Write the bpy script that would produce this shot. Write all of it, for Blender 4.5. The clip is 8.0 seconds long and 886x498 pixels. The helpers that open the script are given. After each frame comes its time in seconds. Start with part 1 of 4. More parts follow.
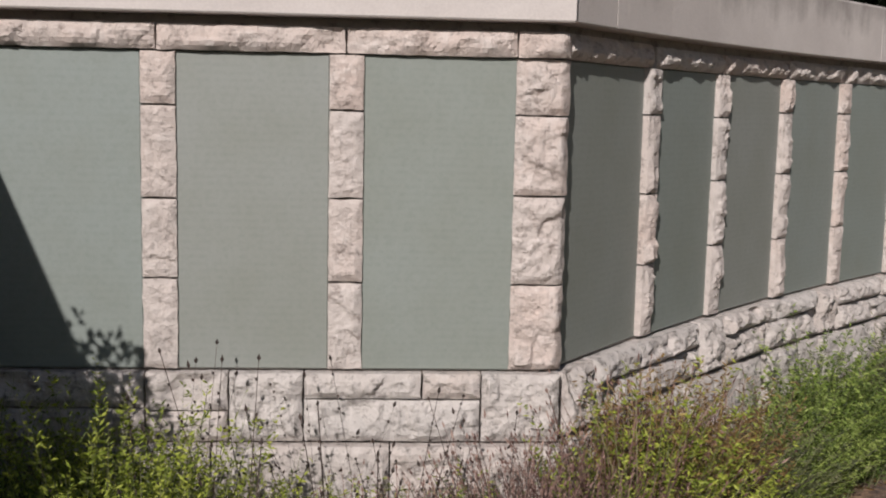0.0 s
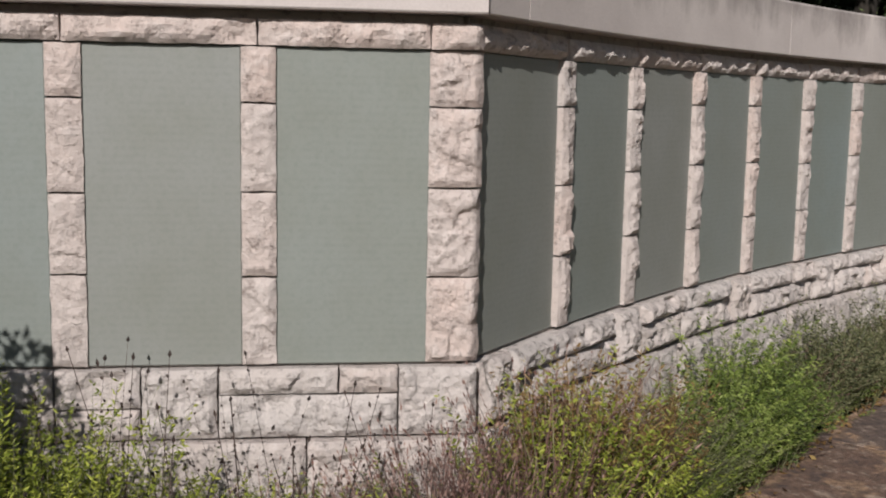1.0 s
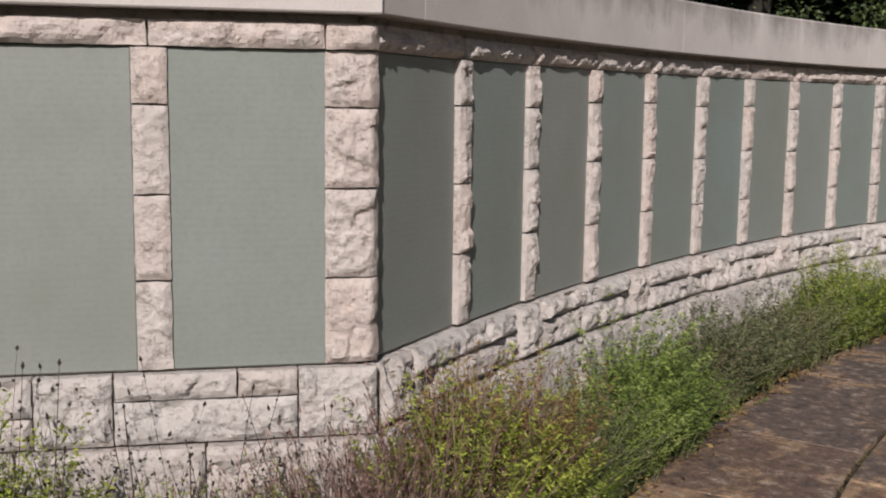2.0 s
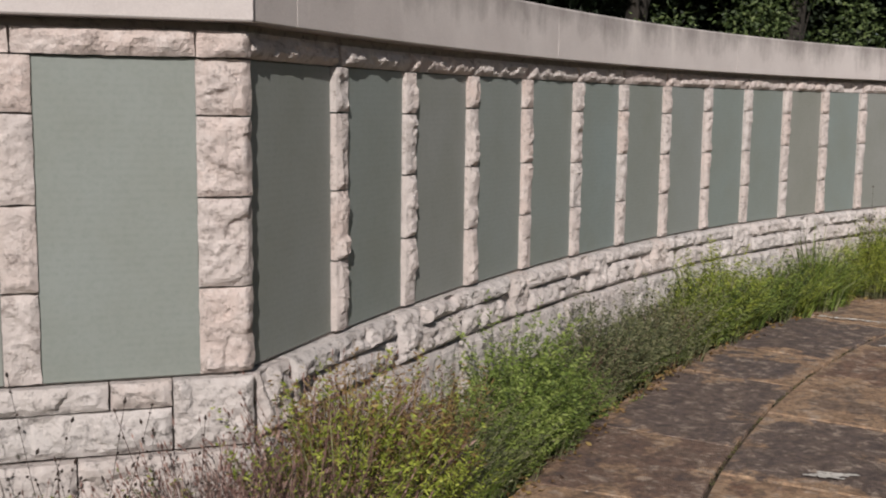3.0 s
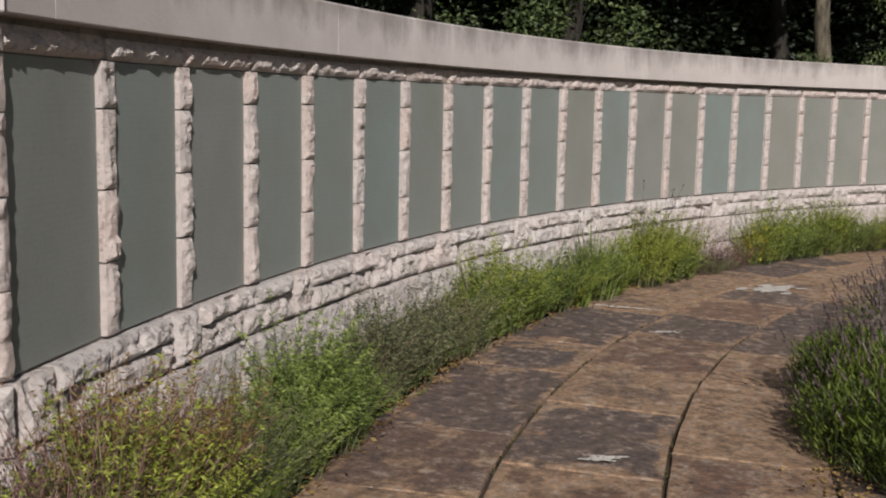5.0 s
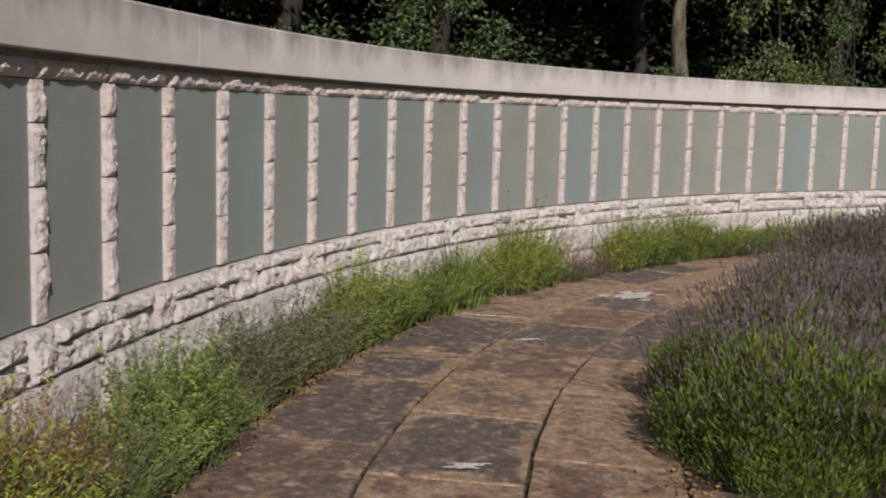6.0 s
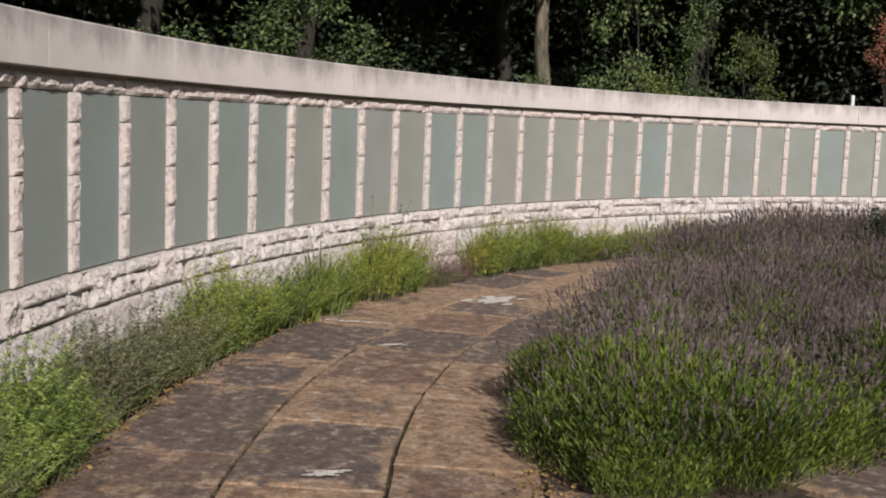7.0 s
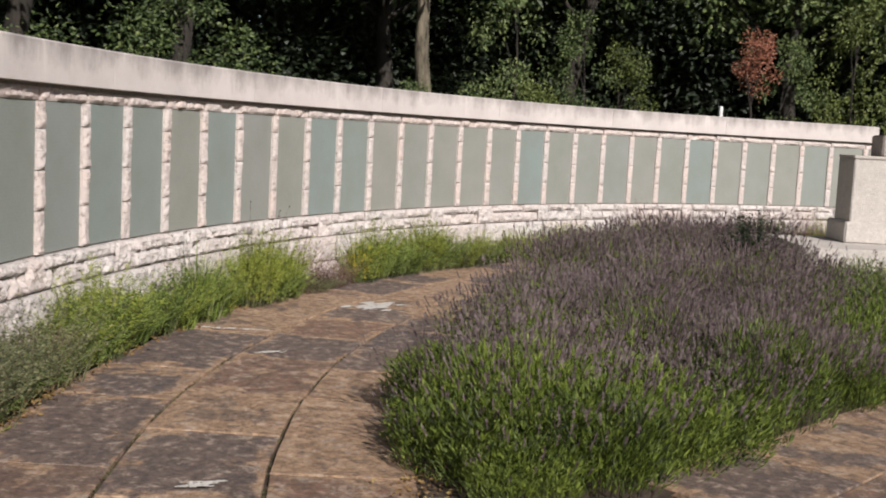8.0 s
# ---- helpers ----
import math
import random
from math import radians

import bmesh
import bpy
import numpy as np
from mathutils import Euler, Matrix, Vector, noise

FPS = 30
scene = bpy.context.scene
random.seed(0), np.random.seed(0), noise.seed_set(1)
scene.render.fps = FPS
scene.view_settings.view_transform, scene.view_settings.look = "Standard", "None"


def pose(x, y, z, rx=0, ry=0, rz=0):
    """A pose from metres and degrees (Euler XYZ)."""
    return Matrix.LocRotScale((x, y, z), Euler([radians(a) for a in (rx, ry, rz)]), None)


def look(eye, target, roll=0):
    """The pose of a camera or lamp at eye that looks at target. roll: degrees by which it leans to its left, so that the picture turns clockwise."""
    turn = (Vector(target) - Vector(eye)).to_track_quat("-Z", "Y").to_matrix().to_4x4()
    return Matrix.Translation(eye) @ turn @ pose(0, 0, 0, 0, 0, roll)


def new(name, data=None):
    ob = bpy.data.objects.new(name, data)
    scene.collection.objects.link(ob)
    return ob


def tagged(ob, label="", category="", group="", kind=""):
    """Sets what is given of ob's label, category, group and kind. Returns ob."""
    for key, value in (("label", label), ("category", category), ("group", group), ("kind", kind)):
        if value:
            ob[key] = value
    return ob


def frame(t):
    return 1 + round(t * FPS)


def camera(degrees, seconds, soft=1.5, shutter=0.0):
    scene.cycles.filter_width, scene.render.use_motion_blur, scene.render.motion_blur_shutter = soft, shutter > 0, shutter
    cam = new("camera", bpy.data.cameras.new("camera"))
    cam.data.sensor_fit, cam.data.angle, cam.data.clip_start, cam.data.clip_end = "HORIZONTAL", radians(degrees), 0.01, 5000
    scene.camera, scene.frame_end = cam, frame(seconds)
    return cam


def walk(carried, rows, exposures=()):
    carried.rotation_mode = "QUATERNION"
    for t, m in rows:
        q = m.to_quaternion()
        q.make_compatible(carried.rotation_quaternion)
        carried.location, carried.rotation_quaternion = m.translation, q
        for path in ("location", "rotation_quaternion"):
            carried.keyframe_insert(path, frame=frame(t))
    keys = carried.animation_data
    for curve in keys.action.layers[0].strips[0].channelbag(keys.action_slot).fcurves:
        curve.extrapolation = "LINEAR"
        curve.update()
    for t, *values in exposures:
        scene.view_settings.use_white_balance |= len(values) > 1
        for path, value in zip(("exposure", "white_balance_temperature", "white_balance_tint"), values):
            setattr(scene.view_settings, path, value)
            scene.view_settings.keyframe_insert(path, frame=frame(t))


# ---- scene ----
cam = camera(44.0, 8.0, 1.9, 0.2)
PATH = [
    (0, (0.002, 0.006, 1.572), (-0.031, 3.972, 1.054), 1.23),
    (0.5, (0.027, 0.014, 1.566), (0.129, 3.979, 1.044), 1.15),
    (1, (0.037, 0.014, 1.561), (0.272, 3.972, 1.033), 1.05),
    (2.5, (0.100, -0.004, 1.583), (0.847, 3.889, 1.050), 0.64),
    (3, (0.120, -0.017, 1.593), (1.070, 3.832, 1.067), 0.67),
    (3.5, (0.139, -0.017, 1.602), (1.302, 3.772, 1.064), 0.69),
    (4, (0.157, -0.012, 1.600), (1.497, 3.718, 1.058), 0.79),
    (5.5, (0.191, -0.041, 1.609), (2.030, 3.472, 1.091), 1.28),
    (6, (0.198, -0.083, 1.628), (2.263, 3.308, 1.135), 1.46),
    (6.5, (0.222, -0.093, 1.627), (2.509, 3.155, 1.160), 1.75),
    (7, (0.234, -0.110, 1.636), (2.691, 3.012, 1.175), 2.16),
    (7.5, (0.227, -0.134, 1.653), (2.840, 2.861, 1.200), 2.62),
    (8, (0.228, -0.147, 1.665), (3.011, 2.694, 1.236), 3.00),
]
walk(cam, [(t, look(eye, target, roll)) for t, eye, target, roll in PATH], [(0, -0.13), (3, -0.15), (4, -0.18), (5.5, -0.20), (6.2, -0.10), (7, 0.09), (8, 0.27)])

# ---- light ----
SUN_AZ, SUN_EL = radians(196), radians(34)
SUN_DIR = Vector((math.sin(SUN_AZ) * math.cos(SUN_EL), math.cos(SUN_AZ) * math.cos(SUN_EL), math.sin(SUN_EL)))
world = bpy.data.worlds.new("sky")
scene.world = world
world.use_nodes = True
wn = world.node_tree.nodes
sky = wn.new("ShaderNodeTexSky")
sky.sky_type, sky.sun_disc, sky.sun_elevation, sky.sun_rotation = "NISHITA", False, SUN_EL, SUN_AZ
world.node_tree.links.new(sky.outputs[0], wn["Background"].inputs[0])
wn["Background"].inputs[1].default_value = 0.041
sun = new("sun", bpy.data.lights.new("sun", "SUN"))
sun.data.energy, sun.data.angle, sun.data.color = 4.8, radians(0.5), (1.0, 0.945, 0.9)
sun.matrix_world = look(SUN_DIR * 60, (0, 0, 0))


# ---- materials ----
class Nodes:
    """A short way to write a node material."""

    def __init__(self, name, rough=0.8, metal=0.0):
        self.mat = bpy.data.materials.new(name)
        self.mat.use_nodes = True
        self.tree = self.mat.node_tree
        self.bsdf = self.tree.nodes["Principled BSDF"]
        self.bsdf.inputs["Roughness"].default_value = rough
        self.bsdf.inputs["Metallic"].default_value = metal
        self.coord = None

    def node(self, kind, **links):
        n = self.tree.nodes.new(kind)
        for key, value in links.items():
            self.set(n, key.replace("_", " "), value)
        return n

    def set(self, n, key, value):
        slot = n.inputs[int(key) if key.isdigit() else key]
        if isinstance(value, bpy.types.NodeSocket):
            self.tree.links.new(value, slot)
        else:
            slot.default_value = value

    def place(self, shift=True):
        """Local coordinates, shifted by chance from object to object."""
        tc = self.node("ShaderNodeTexCoord").outputs["Object"]
        if not shift:
            return tc
        rnd = self.node("ShaderNodeObjectInfo").outputs["Random"]
        v = self.node("ShaderNodeVectorMath", **{"0": (37.0, 91.0, 53.0)})
        v.operation = "SCALE"
        self.set(v, "Scale", rnd)
        a = self.node("ShaderNodeVectorMath", **{"0": tc, "1": v.outputs[0]})
        return a.outputs[0]

    def noise(self, scale, detail=4.0, rough=0.55, vec=None, out="Fac"):
        n = self.node("ShaderNodeTexNoise", Scale=scale, Detail=detail, Roughness=rough)
        self.set(n, "Vector", vec or self.coord)
        return n.outputs[out]

    def ramp(self, fac, stops):
        n = self.node("ShaderNodeValToRGB", Fac=fac)
        els = n.color_ramp.elements
        while len(els) < len(stops):
            els.new(0.5)
        for el, (pos, col) in zip(els, stops):
            el.position, el.color = pos, (*col, 1) if len(col) == 3 else col
        return n.outputs[0]

    def mix(self, fac, a, b, how="MIX"):
        n = self.node("ShaderNodeMix")
        n.data_type, n.blend_type = "RGBA", how
        for slot, value in ((0, fac), (6, a), (7, b)):
            if isinstance(value, bpy.types.NodeSocket):
                self.tree.links.new(value, n.inputs[slot])
            else:
                n.inputs[slot].default_value = (*value, 1) if isinstance(value, tuple) and len(value) == 3 else value
        return n.outputs[2]

    def math(self, how, a, b=0.0):
        n = self.node("ShaderNodeMath", **{"0": a, "1": b})
        n.operation = how
        return n.outputs[0]

    def color(self, socket):
        self.set(self.bsdf, "Base Color", socket)

    def bump(self, height, strength=0.4, distance=0.01):
        n = self.node("ShaderNodeBump", Height=height, Strength=strength, Distance=distance)
        self.set(self.bsdf, "Normal", n.outputs[0])

    def leafy(self, share):
        """Lets part of the light through, as leaves do."""
        t = self.node("ShaderNodeBsdfTranslucent")
        link = self.bsdf.inputs["Base Color"].links
        if link:
            self.set(t, "Color", link[0].from_socket)
        m = self.node("ShaderNodeMixShader", Fac=share)
        self.tree.links.new(self.bsdf.outputs[0], m.inputs[1])
        self.tree.links.new(t.outputs[0], m.inputs[2])
        self.tree.links.new(m.outputs[0], self.tree.nodes["Material Output"].inputs[0])


def stone_material(name, warm, cool, dirt):
    n = Nodes(name, 0.88)
    n.coord = n.place()
    rnd = n.node("ShaderNodeObjectInfo").outputs["Random"]
    tone = n.mix(rnd, warm, cool)
    big = n.noise(7, 3)
    tone = n.mix(n.ramp(big, [(0.35, (0, 0, 0)), (0.75, (0.6, 0.6, 0.6))]), tone, tuple(v * 0.8 for v in cool))
    crust = n.ramp(n.noise(15, 5, 0.7), [(0.5, (0, 0, 0)), (0.66, (0.55, 0.55, 0.55))])
    tone = n.mix(crust, tone, tuple(min(0.74, v * 1.22) for v in cool))
    grime = n.ramp(n.noise(28, 7, 0.75), [(0.53, (0, 0, 0)), (0.66, (0.85, 0.85, 0.85))])
    tone = n.mix(grime, tone, dirt)
    n.color(tone)
    n.bump(n.math("ADD", n.noise(90, 5, 0.75), n.math("MULTIPLY", n.noise(30, 5, 0.7), 1.5)), 0.8, 0.009)
    return n.mat


def concrete_material():
    n = Nodes("coping_concrete", 0.9)
    n.coord = n.place()
    base = n.ramp(n.noise(2.2, 5), [(0.3, (0.50, 0.445, 0.43)), (0.7, (0.62, 0.56, 0.54))])
    grain = n.noise(160, 3)
    base = n.mix(0.12, base, n.ramp(grain, [(0.3, (0.2, 0.19, 0.18)), (0.7, (0.7, 0.66, 0.62))]))
    # rain streaks: noise drawn out downwards
    sx = n.node("ShaderNodeMapping", Vector=n.coord)
    sx.inputs["Scale"].default_value = (4.5, 0.6, 0.8)
    streak = n.noise(1.0, 5, 0.65, sx.outputs[0])
    tcz = n.math("SUBTRACT", n.node("ShaderNodeSeparateXYZ", Vector=n.place(False)).outputs[2], 1.8)
    edge = n.ramp(tcz, [(0.05, (0, 0, 0)), (0.3, (1, 1, 1))])
    grime = n.math("ADD", n.math("ADD", n.math("MULTIPLY", streak, 0.6), n.math("MULTIPLY", n.noise(6, 6, 0.7), 0.4)), n.math("MULTIPLY", edge, 0.3))
    dark = n.ramp(grime, [(0.62, (0, 0, 0)), (0.86, (1, 1, 1))])
    base = n.mix(n.math("MULTIPLY", dark, 0.62), base, (0.13, 0.11, 0.105))
    pale = n.ramp(streak, [(0.28, (1, 1, 1)), (0.38, (0, 0, 0))])
    base = n.mix(n.math("MULTIPLY", pale, 0.45), base, (0.72, 0.66, 0.61))
    n.color(base)
    n.bump(n.noise(70, 4), 0.3, 0.004)
    return n.mat


def slate_material(name, beige):
    n = Nodes(name, 0.62)
    n.coord = n.place()
    rnd = n.node("ShaderNodeObjectInfo").outputs["Random"]
    tone = n.ramp(rnd, [(0.0, (0.219, 0.256, 0.243)), (0.25, (0.239, 0.257, 0.239)), (0.45, (0.211, 0.260, 0.255)), (0.62, (0.266, 0.264, 0.248)), (0.8, (0.229, 0.258, 0.248)), (1.0, (0.258, 0.261, 0.239))])
    tone = n.mix(beige, tone, (0.285, 0.270, 0.240))
    cloud = n.noise(2.5, 4, 0.6)
    tone = n.mix(n.ramp(cloud, [(0.35, (0, 0, 0)), (0.7, (0.5, 0.5, 0.5))]), tone, (0.195, 0.205, 0.172))
    fine = n.noise(55, 4, 0.7)
    tone = n.mix(n.ramp(fine, [(0.45, (0, 0, 0)), (0.8, (0.25, 0.25, 0.25))]), tone, (0.12, 0.15, 0.13))
    # rows of engraved bars too small to read
    sep = n.node("ShaderNodeSeparateXYZ", Vector=n.place(False))
    row = n.math("FRACT", n.math("MULTIPLY", sep.outputs[2], 44.0))
    line = n.math("GREATER_THAN", row, 0.55)
    mp = n.node("ShaderNodeMapping", Vector=n.coord)
    mp.inputs["Scale"].default_value = (60, 1, 18)
    word = n.math("GREATER_THAN", n.noise(1.0, 2, 0.5, mp.outputs[0]), 0.47)
    cut = n.math("MULTIPLY", line, word)
    n.color(n.mix(n.math("MULTIPLY", cut, 0.06), tone, (0.10, 0.12, 0.11)))
    n.bump(n.math("SUBTRACT", n.math("MULTIPLY", fine, 0.3), cut), 0.15, 0.002)
    return n.mat


def slab_material(name, tan_share, hearts):
    """Worn sandstone: tan bedding planes under a darker skin that has flaked off in patches."""
    n = Nodes(name, 0.78)
    n.coord = n.place()
    rnd = n.node("ShaderNodeObjectInfo").outputs["Random"]
    tan = n.ramp(n.noise(6, 6, 0.72), [(0.3, (0.195, 0.122, 0.078)), (0.52, (0.315, 0.205, 0.130)), (0.75, (0.43, 0.305, 0.205))])
    heart = n.ramp(rnd, [(i / (len(hearts) - 1), c) for i, c in enumerate(hearts)])
    heart = n.mix(n.ramp(n.noise(9, 6, 0.72), [(0.4, (0, 0, 0)), (0.66, (0.75, 0.75, 0.75))]), heart, (0.125, 0.090, 0.074))
    # the skin is lost first along the edges
    g = n.node("ShaderNodeSeparateXYZ", Vector=n.node("ShaderNodeTexCoord").outputs["Generated"])
    ex = n.math("MINIMUM", g.outputs[0], n.math("SUBTRACT", 1.0, g.outputs[0]))
    ey = n.math("MINIMUM", g.outputs[1], n.math("SUBTRACT", 1.0, g.outputs[1]))
    edge = n.math("MINIMUM", n.math("MULTIPLY", n.math("MINIMUM", ex, ey), 1.3), 0.26)
    patch = n.math("MULTIPLY", n.math("SUBTRACT", n.noise(3.2, 7, 0.68), 0.5), 1.7)
    skin = n.math("SUBTRACT", n.math("ADD", n.math("ADD", edge, patch), n.math("MULTIPLY", n.math("SUBTRACT", rnd, 0.5), 0.2)), tan_share)
    tone = n.mix(n.ramp(skin, [(0.0, (0, 0, 0)), (0.1, (0.9, 0.9, 0.9))]), tan, heart)
    mp = n.node("ShaderNodeMapping", Vector=n.coord)
    mp.inputs["Scale"].default_value = (12, 10, 9)
    ripple = n.noise(1.0, 7, 0.75, mp.outputs[0])
    tone = n.mix(n.ramp(ripple, [(0.53, (0, 0, 0)), (0.61, (0.7, 0.7, 0.7))]), tone, (0.37, 0.295, 0.24))
    tone = n.mix(n.ramp(ripple, [(0.37, (0.7, 0.7, 0.7)), (0.47, (0, 0, 0))]), tone, (0.070, 0.056, 0.057))
    grit = n.noise(20, 10, 0.84)
    tone = n.mix(1.0, tone, n.ramp(grit, [(0.36, (0.48, 0.47, 0.46)), (0.5, (1.0, 0.99, 0.98)), (0.64, (1.7, 1.66, 1.6))]), "MULTIPLY")
    lichen = n.noise(27, 6, 0.78)
    tone = n.mix(n.ramp(lichen, [(0.655, (0, 0, 0)), (0.685, (0.85, 0.85, 0.85))]), tone, (0.46, 0.42, 0.38))
    n.color(tone)
    n.bump(n.math("ADD", n.math("ADD", ripple, n.math("MULTIPLY", skin, 0.8)), n.noise(60, 5, 0.75)), 0.8, 0.012)
    return n.mat


def soil_material():
    n = Nodes("soil", 0.95)
    n.coord = n.place(False)
    tone = n.ramp(n.noise(9, 6, 0.7), [(0.3, (0.03, 0.021, 0.015)), (0.55, (0.075, 0.05, 0.032)), (0.75, (0.14, 0.085, 0.05))])
    n.color(tone)
    n.bump(n.noise(30, 6, 0.75), 0.8, 0.03)
    return n.mat


def ground_material():
    n = Nodes("rough_grass_ground", 0.95)
    n.coord = n.place(False)
    tone = n.ramp(n.noise(1.3, 6, 0.7), [(0.35, (0.035, 0.045, 0.016)), (0.6, (0.06, 0.075, 0.025)), (0.75, (0.10, 0.08, 0.045))])
    n.color(tone)
    n.bump(n.noise(25, 6, 0.75), 0.8, 0.03)
    return n.mat


def leaf_material(name, stops, share=0.22, rough=0.6):
    n = Nodes(name, rough)
    isl = n.node("ShaderNodeNewGeometry").outputs["Random Per Island"]
    rnd = n.node("ShaderNodeObjectInfo").outputs["Random"]
    n.coord = n.place()
    clump = n.math("ADD", n.math("MULTIPLY", n.math("SUBTRACT", n.noise(4, 2), 0.45), 0.8), n.math("MULTIPLY", n.math("SUBTRACT", n.noise(17, 3), 0.5), 0.9))
    v = n.math("ADD", n.math("MULTIPLY", isl, 0.6), n.math("ADD", n.math("MULTIPLY", rnd, 0.3), clump))
    n.color(n.ramp(v, stops))
    if share:
        n.leafy(share)
    return n.mat


def bark_material(name, a, b):
    n = Nodes(name, 0.9)
    n.coord = n.place(False)
    mp = n.node("ShaderNodeMapping", Vector=n.coord)
    mp.inputs["Scale"].default_value = (7, 7, 1.5)
    f = n.noise(1.5, 6, 0.7, mp.outputs[0])
    n.color(n.ramp(f, [(0.35, a), (0.65, b)]))
    n.bump(f, 0.8, 0.04)
    return n.mat


STONE = stone_material("rock_faced_limestone", (0.61, 0.497, 0.452), (0.59, 0.53, 0.505), (0.25, 0.2, 0.18))
PLINTH = stone_material("weathered_plinth_limestone", (0.565, 0.485, 0.45), (0.575, 0.53, 0.51), (0.15, 0.13, 0.12))
PALE = stone_material("smooth_pale_stone", (0.54, 0.49, 0.45), (0.53, 0.485, 0.45), (0.4, 0.36, 0.33))
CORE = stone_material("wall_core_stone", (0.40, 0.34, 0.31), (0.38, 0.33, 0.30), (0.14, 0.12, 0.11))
CONCRETE = concrete_material()
LICHEN = stone_material("white_lichen", (0.62, 0.58, 0.54), (0.55, 0.52, 0.48), (0.3, 0.26, 0.22))
SLATE = slate_material("green_slate", 0.0)
PALE_SLATE = slate_material("weathered_beige_slate", 0.62)
SLABS = {
    "dark": slab_material("dark_sandstone_paving", 0.0, [(0.080, 0.066, 0.071), (0.110, 0.082, 0.075), (0.068, 0.057, 0.064)]),
    "red": slab_material("red_sandstone_paving", 0.10, [(0.165, 0.085, 0.056), (0.190, 0.102, 0.068), (0.130, 0.080, 0.064)]),
    "tan": slab_material("tan_sandstone_paving", 0.30, [(0.135, 0.100, 0.086), (0.175, 0.118, 0.084), (0.110, 0.088, 0.084)]),
}
SOIL = soil_material()
GROUND = ground_material()
BARK = bark_material("grey_bark", (0.03, 0.024, 0.017), (0.22, 0.185, 0.13))
DARKBARK = bark_material("dark_bark", (0.012, 0.01, 0.008), (0.04, 0.032, 0.025))
GREEN = leaf_material("fresh_green_leaf", [(0.1, (0.022, 0.038, 0.008)), (0.46, (0.148, 0.218, 0.036)), (0.9, (0.37, 0.44, 0.115))])
YELLOWGREEN = leaf_material("yellow_green_leaf", [(0.1, (0.036, 0.053, 0.008)), (0.45, (0.205, 0.258, 0.026)), (0.9, (0.44, 0.47, 0.08))])
OLIVE = leaf_material("grey_olive_leaf", [(0.1, (0.030, 0.038, 0.016)), (0.5, (0.138, 0.152, 0.066)), (0.9, (0.33, 0.315, 0.18))])
DRY = leaf_material("dry_purple_brown_stalk", [(0.1, (0.060, 0.030, 0.028)), (0.5, (0.205, 0.112, 0.094)), (0.9, (0.42, 0.29, 0.245))], 0.15, 0.8)
RUST = leaf_material("rusty_brown_leaf", [(0.1, (0.09, 0.045, 0.018)), (0.5, (0.25, 0.15, 0.055)), (0.9, (0.42, 0.32, 0.12))], 0.25, 0.7)
SEED = leaf_material("dark_seed_head", [(0.1, (0.03, 0.022, 0.02)), (0.9, (0.09, 0.06, 0.05))], 0.0, 0.9)
LAVLEAF = leaf_material("lavender_leaf", [(0.1, (0.013, 0.021, 0.005)), (0.48, (0.085, 0.124, 0.014)), (0.9, (0.22, 0.275, 0.04))])
LAVBLOOM = leaf_material("lavender_bloom", [(0.1, (0.060, 0.040, 0.045)), (0.5, (0.160, 0.115, 0.120)), (0.9, (0.28, 0.220, 0.228))], 0.2, 0.85)
WOODLEAF = leaf_material("woodland_leaf", [(0.1, (0.02, 0.034, 0.01)), (0.5, (0.065, 0.098, 0.028)), (0.9, (0.19, 0.235, 0.085))])
WOODLIGHT = leaf_material("light_woodland_leaf", [(0.1, (0.035, 0.05, 0.01)), (0.5, (0.095, 0.125, 0.025)), (0.9, (0.25, 0.28, 0.08))])
# near-black: the wood's deep shade as leaf colour, and the dark shrub's own green
DARKLEAF = leaf_material("dark_leaf_and_shade", [(0.1, (0.008, 0.014, 0.006)), (0.9, (0.025, 0.04, 0.015))], 0.1)
MOSS = leaf_material("joint_moss", [(0.1, (0.016, 0.014, 0.008)), (0.5, (0.050, 0.042, 0.018)), (0.9, (0.11, 0.10, 0.035))], 0.0, 0.9)
FLOWER = leaf_material("yellow_flower", [(0.1, (0.5, 0.36, 0.02)), (0.9, (0.7, 0.55, 0.05))])
WHITEPAINT = stone_material("white_paint", (0.75, 0.74, 0.72), (0.72, 0.72, 0.71), (0.5, 0.48, 0.45))
COPPER = leaf_material("brick_copper_leaf", [(0.1, (0.20, 0.07, 0.04)), (0.5, (0.34, 0.13, 0.08)), (0.9, (0.48, 0.24, 0.16))], 0.2, 0.7)


# ---- building helpers ----
def mesh_of(name, verts, faces, material, smooth=False):
    me = bpy.data.meshes.new(name)
    me.from_pydata([tuple(v) for v in verts], [], faces)
    me.materials.append(material)
    if smooth:
        me.polygons.foreach_set("use_smooth", [True] * len(me.polygons))
    me.update()
    return me


def child(name, me, parent, m=None, label=""):
    ob = new(name, me)
    ob.parent = parent
    if m is not None:
        ob.matrix_basis = m
    if label:
        tagged(ob, label)
    return ob


def bevel_box(sx, sy, sz, r=0.006, segments=1):
    """Corner at the origin, bevelled, as a bmesh."""
    bm = bmesh.new()
    bmesh.ops.create_cube(bm, size=1.0)
    for v in bm.verts:
        v.co = Vector(((v.co.x + 0.5) * sx, (v.co.y + 0.5) * sy, (v.co.z + 0.5) * sz))
    if r:
        bmesh.ops.bevel(bm, geom=bm.edges[:], offset=r, segments=segments, affect="EDGES")
    return bm


def finish(name, bm, material):
    me = bpy.data.meshes.new(name)
    bm.to_mesh(me)
    bm.free()
    me.materials.append(material)
    return me


